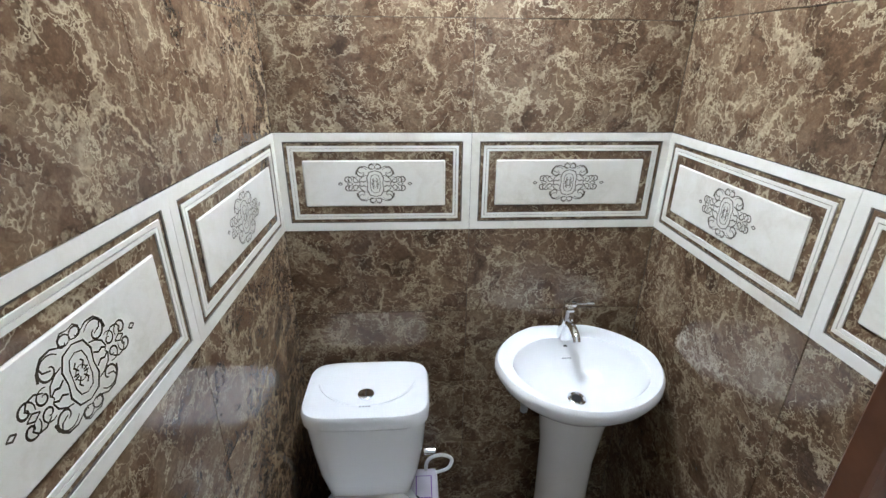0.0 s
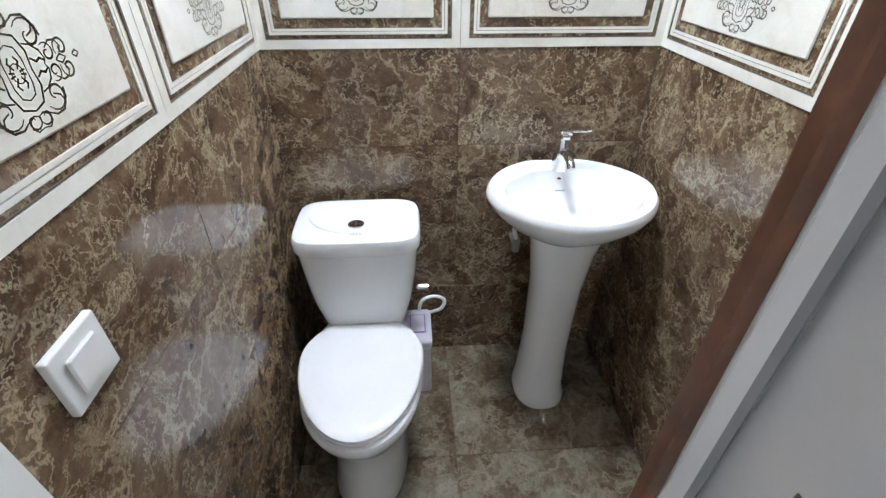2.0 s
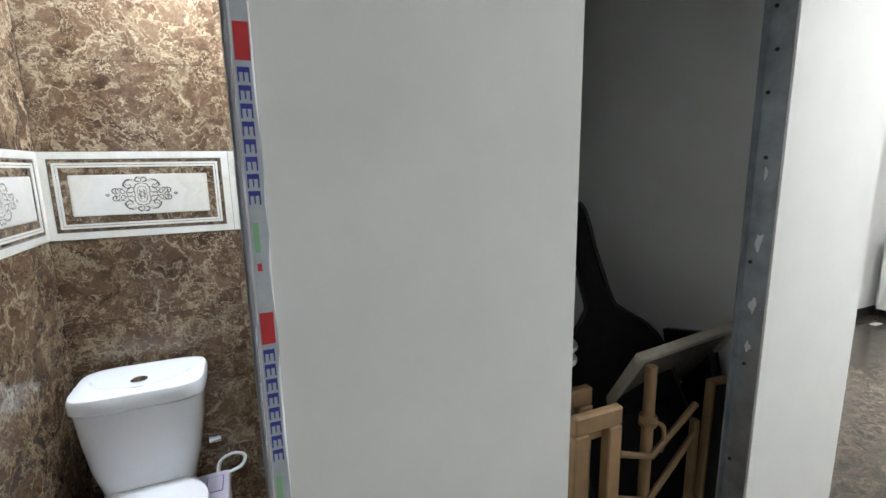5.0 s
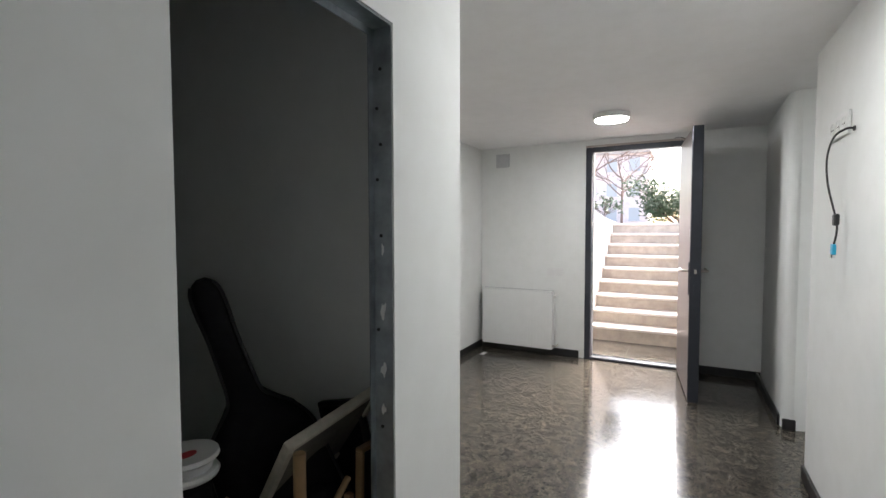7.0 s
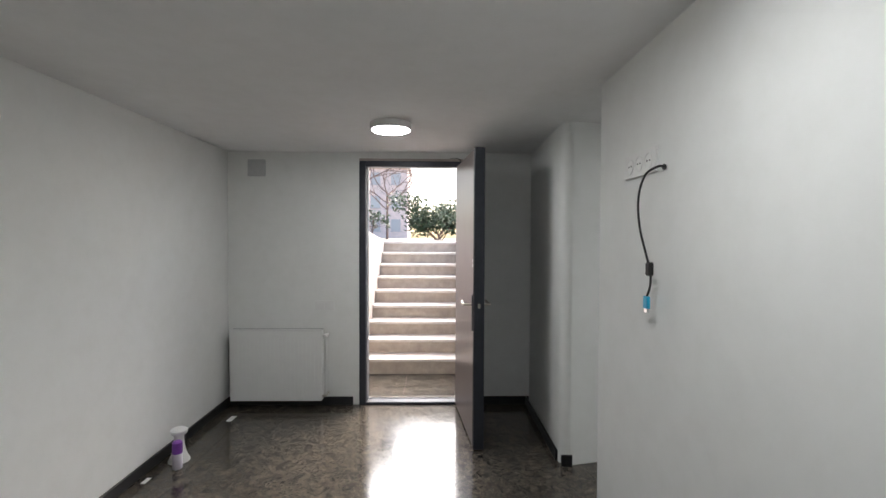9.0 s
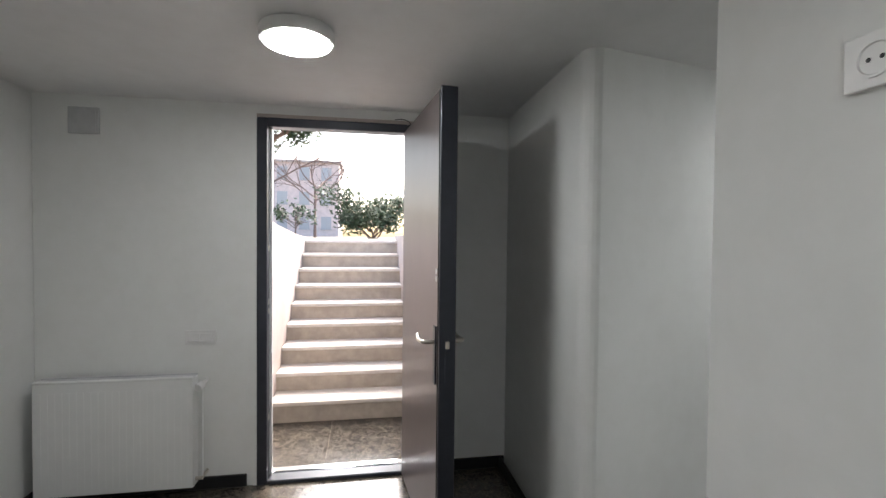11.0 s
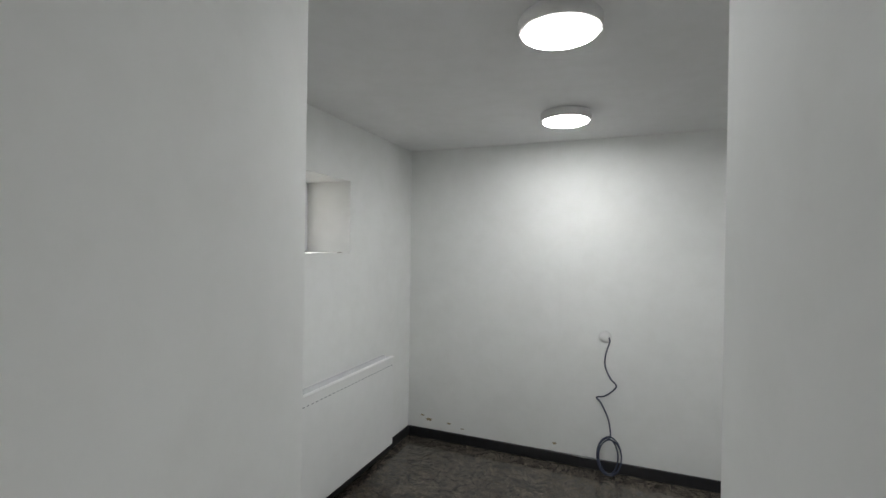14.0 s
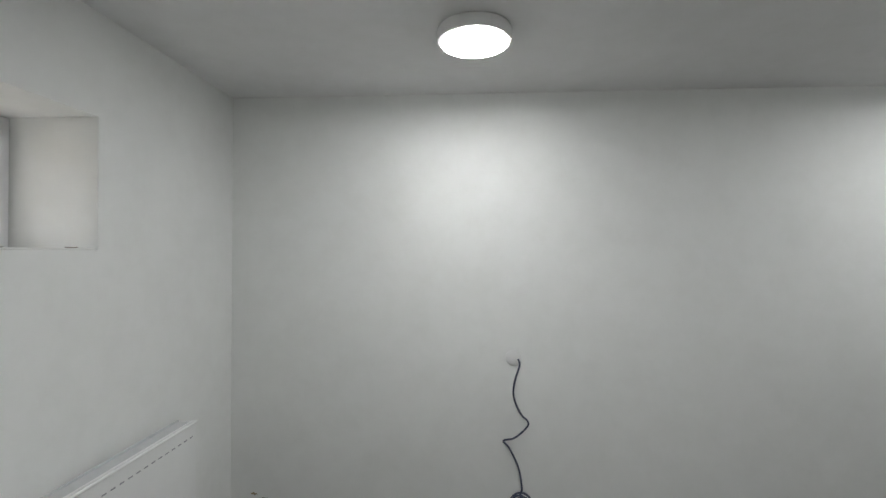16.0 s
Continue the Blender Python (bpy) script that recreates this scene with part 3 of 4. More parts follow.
def bathroom_door():
    d = tagged(new("door_1"), "white plastic panelled bathroom door standing open", "door", "", "structure")
    d.location = (-0.025, -1.165, 0)
    d.rotation_euler = (0, 0, radians(-98))
    part("leaf", box(bmesh.new(), 0.01, 0.40, -0.022, 0.022, 0.02, 1.93, 0.006, 2), UPVC, d)
    for z0, z1 in ((0.14, 0.86), (1.0, 1.8)):
        for y in (-0.024, 0.024):
            part("moulding", boxes((0.085, 0.325, y - 0.006, y + 0.006, z0, z0 + 0.03), (0.085, 0.325, y - 0.006, y + 0.006, z1 - 0.03, z1),
                                   (0.085, 0.115, y - 0.006, y + 0.006, z0 + 0.03, z1 - 0.03), (0.295, 0.325, y - 0.006, y + 0.006, z0 + 0.03, z1 - 0.03), bevel=0.004), UPVC, d)
    f = tagged(new("door_frame_1"), "white plastic door frame with torn protective film", "door frame", "", "structure")
    part("jamb", boxes((-0.052, -0.037, YF - 0.004, -1.03, 0, DOOR_H + 0.038), (-0.037, -0.028, -1.06, -1.035, 0, DOOR_H), bevel=0.002), UPVC, f)
    part("jamb", boxes((0.432, 0.4515, YF - 0.006, -1.03, 0, DOOR_H + 0.038), (0.426, 0.432, -1.055, -1.035, 0, DOOR_H), bevel=0.002), UPVC, f)
    part("head", boxes((-0.037, 0.432, YF - 0.004, -1.03, DOOR_H, DOOR_H + 0.038), bevel=0.002), UPVC, f)
    part("gasket", boxes((-0.0275, -0.026, -1.058, -1.052, 0, DOOR_H)), GASKET, f)
    part("gasket", boxes((0.4245, 0.426, -1.058, -1.052, 0, DOOR_H)), GASKET, f)
    for z in (0.87, 0.745, 0.72):
        bm = bmesh.new()
        tube(bm, [(-0.0375, -1.10, z), (-0.0364, -1.10, z)], 0.004, 10)
        part("screw_hole", bm, BLACK, f)
    part("strike_plate", boxes((0.4305, 0.4318, -1.112, -1.092, 0.923, 1.075), bevel=0.0005), CHROME, f, "steel strike plate")
    part("strike_slot", boxes((0.4300, 0.4304, -1.106, -1.098, 0.94, 0.985)), BLACK, f)
    part("strike_slot", boxes((0.4300, 0.4304, -1.106, -1.098, 1.01, 1.055)), BLACK, f)
    yf = YF - 0.0068
    bm = bmesh.new()
    random.seed(4)
    prev = None
    for i in range(61):
        z = 0.05 + i * 1.88 / 60
        a = [bm.verts.new((0.4345, yf, z)), bm.verts.new((0.4485 + random.uniform(-0.0012, 0.0035), yf, z))]
        if prev:
            bm.faces.new((prev[0], prev[1], a[1], a[0]))
        prev = a
    film = part("protective_film", bm, FILM, f, "grey-blue protective film with torn edge")
    for z in (1.08 + 0.28 * k for k in range(-3, 4)):
        part("red_square", boxes((0.4355, 0.449, yf - 0.0004, yf - 0.0002, z - 0.017, z + 0.017)), RED, film)
        zz = z - 0.023
        for k in range(8):
            part("printed_letter", boxes((0.4360, 0.4374, yf - 0.0004, yf - 0.0002, zz - 0.0135, zz), (0.4408, 0.4421, yf - 0.0004, yf - 0.0002, zz - 0.0125, zz - 0.0048), (0.4374, 0.4455, yf - 0.0004, yf - 0.0002, zz - 0.0048, zz),
                                         (0.4455, 0.447, yf - 0.0004, yf - 0.0002, zz - 0.0135, zz)), BLUE, film)
            zz -= 0.0165
        part("green_mark", boxes((0.437, 0.4425, yf - 0.0004, yf - 0.0002, zz - 0.045, zz - 0.015)), GREEN, film)
        part("red_mark", boxes((0.438, 0.4425, yf - 0.0004, yf - 0.0002, zz - 0.064, zz - 0.056)), RED, film)
    structure("trim", boxes((0.4705, 0.486, -0.98, -0.962, 0, DOOR_H), bevel=0.002), BROWN_WOOD, "brown edge strip beside the bathroom doorway", "trim")


bathroom_door()


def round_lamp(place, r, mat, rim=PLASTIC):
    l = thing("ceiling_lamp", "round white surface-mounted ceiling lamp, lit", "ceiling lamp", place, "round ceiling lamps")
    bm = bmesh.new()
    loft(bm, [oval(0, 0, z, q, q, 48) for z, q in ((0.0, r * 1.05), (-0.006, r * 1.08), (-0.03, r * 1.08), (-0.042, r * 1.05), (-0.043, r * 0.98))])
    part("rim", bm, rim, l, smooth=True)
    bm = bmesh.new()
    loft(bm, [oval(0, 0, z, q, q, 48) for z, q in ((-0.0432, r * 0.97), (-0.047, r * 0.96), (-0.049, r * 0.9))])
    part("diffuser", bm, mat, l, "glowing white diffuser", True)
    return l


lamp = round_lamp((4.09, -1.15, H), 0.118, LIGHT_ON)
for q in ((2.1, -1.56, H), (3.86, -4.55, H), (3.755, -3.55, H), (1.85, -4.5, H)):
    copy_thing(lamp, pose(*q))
b = thing("bathroom_lamp", "small square white ceiling lamp, lit", "ceiling lamp", (0.36, -0.25, H))
part("rim", box(bmesh.new(), -0.1, 0.1, -0.1, 0.1, -0.03, 0, 0.006, 2), PLASTIC, b)
part("diffuser", boxes((-0.088, 0.088, -0.088, 0.088, -0.034, -0.0305)), BATH_LIGHT, b)

# ---- closet ----
def stud_frame():
    s = thing("steel_stud_frame", "galvanised steel stud lining the closet opening", "stud frame")
    y0, y1 = YF + 0.004, YF + 0.048
    part("stud", boxes((1.2715, 1.2735, y0, y1, 0, 1.65), (1.257, 1.2715, y1 - 0.003, y1, 0, 1.65)), STEEL, s)
    part("track", boxes((0.844, 1.2715, y0, y1, 1.6485, 1.6515), (0.844, 1.2715, y1 - 0.003, y1, 1.634, 1.6485)), STEEL, s)
    for i, z in enumerate((0.25, 0.45, 0.66, 0.865, 1.06, 1.247, 1.357, 1.425, 1.495, 1.57)):
        bm = bmesh.new()
        tube(bm, [(1.2718, YF + 0.036 - 0.008 * (i % 2), z), (1.2695, YF + 0.036 - 0.008 * (i % 2), z)], 0.0035, 8)
        part("screw", bm, BLACK, s)
    for z, k in ((1.22, 0.009), (1.1, 0.014), (0.98, 0.012), (0.9, 0.009)):
        bm = bmesh.new()
        loft(bm, [[(1.2712 - d, YF + 0.025 + q * k * 0.5 * math.cos(a) * (1 + 0.4 * math.sin(2 * a + z * 9)), z + q * k * 1.6 * math.sin(a) * (0.7 + 0.3 * math.sin(3 * a + z * 40))) for a in (2 * math.pi * i / 14 for i in range(14))] for d, q in ((0, 1), (0.0008, 0.8))])
        part("plaster_smear", bm, WHITE, s)


stud_frame()


def guitar_case():
    g = thing("guitar_case", "black nylon guitar bag leaning in the closet", "guitar case", (1.341, -0.913, 0.3))
    g.matrix_basis = pose(1.341, -0.913, 0.3, 0, 0, -34.8) @ pose(0, 0, 0, 0, -17.5, 0)
    prof = [(0.0, 0.06), (0.02, 0.1), (0.08, 0.135), (0.18, 0.145), (0.28, 0.138), (0.36, 0.125), (0.44, 0.118), (0.52, 0.112), (0.575, 0.09), (0.61, 0.058), (0.64, 0.034), (0.7, 0.029), (0.78, 0.027), (0.83, 0.029), (0.87, 0.028), (0.892, 0.021), (0.9, 0.01)]
    bm = bmesh.new()
    loft(bm, [[(w * sx, 0.045 * (1 if z < 0.58 else 0.6) * sy, z) for sx, sy in ((math.copysign(abs(math.cos(a)) ** 0.6, math.cos(a)), math.copysign(abs(math.sin(a)) ** 0.6, math.sin(a))) for a in (2 * math.pi * i / 24 for i in range(24)))] for z, w in prof])
    part("body", bm, BLACK_CLOTH, g, smooth=True)
    for sgn in (-1, 1):
        bm = bmesh.new()
        tube(bm, smooth_line([(sgn * (w + 0.001), -0.02, z) for z, w in prof[1:-1]], 3), 0.0035, 6)
        part("piping", bm, BLACK, g, smooth=True)
    part("pocket", boxes((-0.09, 0.09, -0.062, -0.03, 0.08, 0.4), bevel=0.012), BLACK_CLOTH, g)


guitar_case()


def closet_things():
    k = thing("black_crate", "black storage crate on the closet floor", "crate", (1.2, -0.82, 0))
    part("body", boxes((-0.22, 0.22, -0.16, 0.2, 0, 0.275), bevel=0.012), BLACK_CLOTH, k)
    part("lid", boxes((-0.225, 0.225, -0.165, 0.205, 0.277, 0.3), bevel=0.006), BLACK, k)
    k = thing("black_case", "tall black case standing on a crate", "case", (1.045, -0.79, 0.3))
    part("body", boxes((-0.06, 0.045, -0.05, 0.05, 0, 0.49), bevel=0.015), BLACK_CLOTH, k)
    r = thing("cable_reel", "white round reel with a red label", "reel", (1.06, -0.79, 0.79))
    bm = bmesh.new()
    loft(bm, [oval(0, 0, z, q, q, 28) for z, q in ((0, 0.056), (0.006, 0.058), (0.012, 0.054), (0.013, 0.045), (0.03, 0.045), (0.031, 0.054), (0.036, 0.058), (0.044, 0.056))])
    part("spool", bm, PLASTIC, r, smooth=True)
    bm = bmesh.new()
    loft(bm, [oval(-0.005, -0.01, z, 0.018, 0.012, 16) for z in (0.044, 0.0452)])
    part("label", bm, RED, r)

    def board(name, label, cat, corner, along, down, w, h, bar, front, edge):
        """A framed sheet given its upper corner and the directions of its edges."""
        x = Vector(along).normalized()
        z = -Vector(down).normalized()
        z = (z - x * z.dot(x)).normalized()
        y = z.cross(x)
        o = thing(name, label, cat)
        o.matrix_basis = Matrix.Translation(corner) @ Matrix((x, y, z)).transposed().to_4x4()
        part("sheet", boxes((bar, w - bar, -0.004, 0.004, -h + bar, -bar)), front, o)
        for q in ((0, w, -0.01, 0.01, -bar, 0), (0, w, -0.01, 0.01, -h, -h + bar), (0, bar, -0.01, 0.01, -h + bar, -bar), (w - bar, w, -0.01, 0.01, -h + bar, -bar)):
            part("bar", boxes(q, bevel=0.002), edge, o)
        return o
    board("stretched_canvas", "grey stretched canvas with pale edges resting on an easel", "canvas", (1.14, -0.97, 0.852), (0.225, -0.02, 0.033), (0.02, 0.12, -0.17), 0.27, 0.25, 0.018, CANVAS_BACK, CANVAS)
    board("framed_board", "dark board in a thin pine frame", "framed board", (1.303, -1.01, 0.785), (1, -0.05, -0.03), (-0.09, 0, -1), 0.14, 0.78, 0.01, BLACK, WOOD)
    board("black_folder", "black portfolio folder leaning on the closet wall", "folder", (1.41, -0.8, 0.815), (0, -0.97, 0.24), (0.03, -0.24, -0.97), 0.135, 0.49, 0.012, BLACK_CLOTH, BLACK)
    p = thing("wooden_easel", "small pine easel with a tied cord", "easel", (1.137, -1.005, 0))
    bm = bmesh.new()
    tube(bm, [(0, 0, 0), (0, 0, 0.84), (0, 0, 0.848)], 0.0115, 12)
    part("post", bm, WOOD, p, smooth=True)
    for z, dz in ((0.66, -0.06), (0.56, -0.09)):
        bm = bmesh.new()
        tube(bm, [(-0.075, -0.004, z + 0.02), (0.0, -0.014, z), (0.13, -0.006, z + 0.02 - dz)], 0.007, 6)
        part("rail", bm, WOOD, p, smooth=True)
    part("leg", boxes((0.13, 0.146, -0.008, 0.008, 0, 0.7), bevel=0.002), WOOD, p)
    bm = bmesh.new()
    for z in (0.725, 0.733, 0.741):
        tube(bm, [(0.014 * math.cos(a), 0.014 * math.sin(a), z + 0.002 * math.sin(2 * a)) for a in (2 * math.pi * i / 16 for i in range(17))], 0.004, 6)
    tube(bm, smooth_line([(0.012, -0.008, 0.73), (0.03, -0.012, 0.715), (0.034, -0.012, 0.68), (0.028, -0.01, 0.66)]), 0.005, 6)
    part("cord", bm, WOOD, p, smooth=True)
    part("foot", boxes((-0.012, 0.15, -0.02, 0.02, 0, 0.02), bevel=0.003), WOOD, p)
    c = thing("wooden_stool", "pine frame stool standing in the closet", "stool", (1.0, -1.0, 0))
    for x in (-0.05, 0.028):
        for y in (-0.02, 0.06):
            part("leg", boxes((x - 0.016, x + 0.016, y - 0.012, y + 0.012, 0, 0.76), bevel=0.003), WOOD, c)
    part("rail", boxes((-0.066, 0.044, -0.032, -0.012, 0.7605, 0.798), bevel=0.004), WOOD, c)
    part("rail", boxes((-0.066, 0.044, 0.05, 0.072, 0.7605, 0.798), bevel=0.004), WOOD, c)
    part("seat", boxes((-0.06, 0.04, -0.012, 0.05, 0.73, 0.75), bevel=0.004), CARD, c)


closet_things()

# ---- hall ----
def radiator(name_label, y0, y1, z0, z1, x, valve_at=None):
    r = thing("radiator", name_label, "radiator", (x, (y0 + y1) / 2, 0))
    w = y1 - y0
    bm = bmesh.new()
    box(bm, -0.048, -0.043, -w / 2, w / 2, z0, z1, 0.002)
    part("front_panel", bm, RAD, r)
    part("back_panel", boxes((0.018, 0.026, -w / 2 + 0.01, w / 2 - 0.01, z0 + 0.01, z1 - 0.01), bevel=0.002), RAD, r)
    part("side_cover", boxes((-0.043, 0.026, -w / 2, -w / 2 + 0.003, z0, z1 - 0.002)), RAD, r)
    part("side_cover", boxes((-0.043, 0.026, w / 2 - 0.003, w / 2, z0, z1 - 0.002)), RAD, r)
    rows = int(w / 0.034)
    if valve_at is None:
        # no ribs here: grey dashes stand in for the shade at rib tops
        part("slots", boxes(*[(-0.0486, -0.0478, -w / 2 + 0.03 + i * (w - 0.06) / rows - 0.009, -w / 2 + 0.03 + i * (w - 0.06) / rows + 0.009, z1 - 0.047, z1 - 0.043) for i in range(rows + 1)]), GASKET, r)
    else:
        part("ribs", boxes(*[(-0.0487, -0.0475, -w / 2 + 0.03 + i * (w - 0.06) / rows - 0.007, -w / 2 + 0.03 + i * (w - 0.06) / rows + 0.007, z0 + 0.03, z1 - 0.05) for i in range(rows + 1)], bevel=0.0003), RAD, r)
    bm = bmesh.new()
    tube(bm, [(-0.047, -w / 2, z1 + 0.002), (-0.047, w / 2, z1 + 0.002)], 0.0055, 10)
    tube(bm, [(-0.034, -w / 2, z1 + 0.004), (-0.034, w / 2, z1 + 0.004)], 0.004, 10)
    part("front_lip", bm, RAD, r, smooth=True)
    g = boxes((0.02, 0.027, -w / 2, w / 2, z1, z1 + 0.006), (-0.043, 0.02, -w / 2 + 0.002, w / 2 - 0.002, z1 - 0.004, z1 + 0.002))
    part("top_grille", g, GREYPLATE, r)
    for s in (-0.6, 0.6):
        part("bracket", boxes((0.0265, XE - x - 0.0005, s * w / 2 - 0.015, s * w / 2 + 0.015, z0 + 0.1, z1 - 0.1)), RAD, r)
    if valve_at is not None:
        s = -1 if valve_at < (y0 + y1) / 2 else 1
        for z, cap in ((z1 - 0.045, True), (z0 + 0.03, False)):
            bm = bmesh.new()
            tube(bm, [(-0.01, s * (w / 2 - 0.002), z), (-0.01, s * (w / 2 + 0.035), z)], 0.009, 10)
            tube(bm, [(-0.01, s * (w / 2 + 0.03), z), (XE - x - 0.003, s * (w / 2 + 0.03), z)], 0.008, 10)
            part("valve", bm, PLASTIC if cap else NICKEL, r, smooth=True)
            if cap:
                bm = bmesh.new()
                tube(bm, [(-0.012, s * (w / 2 + 0.032), z), (-0.07, s * (w / 2 + 0.032), z)], 0.019, 16, 0.016)
                part("thermostat_head", bm, PLASTIC, r, smooth=True)
        bm = bmesh.new()
        tube(bm, [(-0.0, s * (w / 2 + 0.03), z0 + 0.03), (0.0, s * (w / 2 + 0.03), z1 - 0.045)], 0.005, 8)
        part("pipe", bm, RAD, r, smooth=True)
    return r


radiator("white steel panel radiator under a light switch", -0.515, 0.215, 0.075, 0.645, 4.97, -0.6)
radiator("long white steel panel radiator below a small window", -4.655, -3.2, 0.155, 0.7, 4.95)
light_switch("double_switch", "white double rocker switch on the hall wall", (XE - 0.0005, -0.515, 0.833), -90, 0.155, 0.075, 2)
v = thing("junction_box_cover", "pale grey square cover plate high on the wall", "cover plate", (XE - 0.0005, 0.04, 1.965))
part("plate", box(bmesh.new(), -0.012, 0, -0.072, 0.072, -0.068, 0.068, 0.003), GREYPLATE, v)
part("inset", box(bmesh.new(), -0.0145, -0.0115, -0.058, 0.058, -0.055, 0.055, 0.002), GREYPLATE, v)


def outer_door():
    f = tagged(new("door_frame_2"), "dark grey metal frame of the outer door", "door frame", "", "structure")
    x0, x1 = XE - 0.012, XE + 0.075
    for y0, y1 in ((DY1 - 0.055, DY1 - 0.001), (DY0 + 0.001, DY0 + 0.04)):
        part("post", boxes((x0, x1, y0, y1, 0, DZ - 0.002), bevel=0.004), DOOR_EDGE, f)
    part("head", boxes((x0, x1, DY0 + 0.04, DY1 - 0.055, DZ - 0.05, DZ - 0.002), bevel=0.004), DOOR_EDGE, f)
    part("threshold", boxes((x0, x1, DY0 + 0.04, DY1 - 0.055, 0, 0.022), bevel=0.004), DOOR_EDGE, f)
    part("threshold_strip", boxes((x1, x1 + 0.05, DY0 + 0.002, DY1 - 0.002, 0, 0.03), bevel=0.004), CHROME, f, "worn metal threshold strip")
    part("stop", boxes((x1 - 0.02, x1, DY1 - 0.07, DY1 - 0.055, 0.022, DZ - 0.05)), UPVC, f)
    bm = bmesh.new()
    tube(bm, smooth_line([(XE - 0.003, DY0 + 0.11, DZ + 0.022), (XE - 0.012, DY0 + 0.08, DZ + 0.025), (XE - 0.014, DY0 + 0.04, DZ + 0.018), (XE - 0.012, DY0 + 0.02, DZ - 0.002)]), 0.0025, 6)
    part("loose_wire", bm, BLACK, f, "short black wire end above the frame", True)
    for z in (0.35, 0.95, 1.0, 1.3):
        part("catch", boxes((XE + 0.02, XE + 0.045, DY1 - 0.057, DY1 - 0.0545, z, z + 0.03)), NICKEL, f)
    part("plaster_edge", boxes((XE - 0.006, XE + 0.01, DY1 + 0.0, DY1 + 0.02, 0, DZ + 0.02)), WHITE, f)
    part("plaster_edge", boxes((XE - 0.006, XE + 0.01, DY0, DY1, DZ, DZ + 0.018)), RENDERED, f)
    d = tagged(new("door_2"), "grey steel entrance door with dark edge, standing open", "door", "", "structure")
    d.location = (XE - 0.02, DY0 + 0.03, 0)
    ang = math.atan2(-1.712 - (DY0 + 0.03), 4.195 - (XE - 0.02))
    d.rotation_euler = (0, 0, ang)
    W = 0.835
    part("leaf", boxes((0.0, W - 0.012, -0.03, 0.022, 0.012, 1.98), bevel=0.004), DOOR_PAINT, d)
    part("edge", boxes((W - 0.012, W, -0.034, 0.036, 0.012, 1.982), bevel=0.003), DOOR_EDGE, d, "dark blue-grey door edge")
    part("outer_skin", boxes((0.0, W - 0.012, 0.022, 0.034, 0.012, 1.98), bevel=0.002), DOOR_EDGE, d)
    part("seal", boxes((W - 0.03, W - 0.024, -0.034, -0.0305, 0.02, 1.97)), BLACK, d)
    for s in (-1, 1):
        y = -0.03 if s < 0 else 0.034
        h = part("handle_plate", boxes((W - 0.085, W - 0.05, y, y + s * 0.008, 0.78, 1.02), bevel=0.003), DOOR_EDGE, d)
        bm = bmesh.new()
        tube(bm, smooth_line([(W - 0.068, y + s * 0.006, 0.955), (W - 0.068, y + s * 0.045, 0.955), (W - 0.085, y + s * 0.055, 0.955), (W - 0.14, y + s * 0.056, 0.952), (W - 0.185, y + s * 0.05, 0.962)]), 0.009, 10)
        part("handle", bm, NICKEL, h, "brushed nickel lever handle", True)
    for z in (1.215, 1.245):
        part("lock_button", boxes((W - 0.06, W - 0.04, -0.036, -0.03, z - 0.012, z + 0.012), bevel=0.003), UPVC, d)
    part("lock_plate", boxes((W, W + 0.002, -0.008, 0.008, 0.8, 0.98)), DOOR_EDGE, d)
    part("latch", boxes((W + 0.002, W + 0.012, -0.008, 0.008, 0.94, 0.97), bevel=0.002), NICKEL, d)
    for z in (0.25, 1.0, 1.75):
        bm = bmesh.new()
        tube(bm, [(-0.008, 0.0, z), (-0.008, 0.0, z + 0.1)], 0.009, 10)
        part("hinge", bm, DOOR_EDGE, d, smooth=True)


outer_door()


def sockets():
    s = thing("socket_strip", "white double socket strip high on the wall", "socket", (2.945, -2.189, 1.672))
    part("plate", box(bmesh.new(), -0.125, 0.125, 0, 0.011, -0.045, 0.045, 0.003, 2), PLASTIC, s)
    for x in (-0.075, 0.0, 0.075):
        bm = bmesh.new()
        loft(bm, [[(x + q * math.cos(a), y, q * math.sin(a)) for a in (2 * math.pi * i / 24 for i in range(24))] for y, q in ((0.0112, 0.03), (0.014, 0.03), (0.014, 0.026), (0.0115, 0.024))])
        o = part("socket_face", bm, PLASTIC, s, smooth=True)
        for dx in (-0.01, 0.01):
            bm = bmesh.new()
            tube(bm, [(x + dx, 0.0116, 0), (x + dx, 0.0122, 0)], 0.004, 8)
            part("pin_hole", bm, BLACK, o)
    c = thing("hanging_cable", "black cable with cyan plug hanging from the wall", "cable", (2.775, -2.188, 1.635))
    c.scale = (1, 0.62, 0.83)
    pts = [(0, 0.0, 0), (-0.005, 0.04, 0.0), (0.02, 0.09, -0.03), (0.035, 0.115, -0.12), (0.03, 0.11, -0.24), (0.01, 0.085, -0.36), (0.0, 0.07, -0.42), (0.0, 0.07, -0.48), (0.015, 0.075, -0.525)]
    bm = bmesh.new()
    tube(bm, smooth_line(pts, 6), 0.0055, 8)
    part("cord", bm, BLACK, c, smooth=True)
    part("ferrite", boxes((-0.016, 0.018, 0.06, 0.088, -0.44, -0.385), bevel=0.006), BLACK, c)
    part("plug", boxes((0.0, 0.032, 0.066, 0.086, -0.575, -0.525), bevel=0.003), CYAN, c, "cyan plug")
    part("plug_tip", boxes((0.005, 0.027, 0.069, 0.083, -0.59, -0.575)), CHROME, c)
    bm = bmesh.new()
    tube(bm, [(0, 0, 0), (0, 0.006, 0)], 0.012, 12)
    part("grommet", bm, BLACK, c)


sockets()


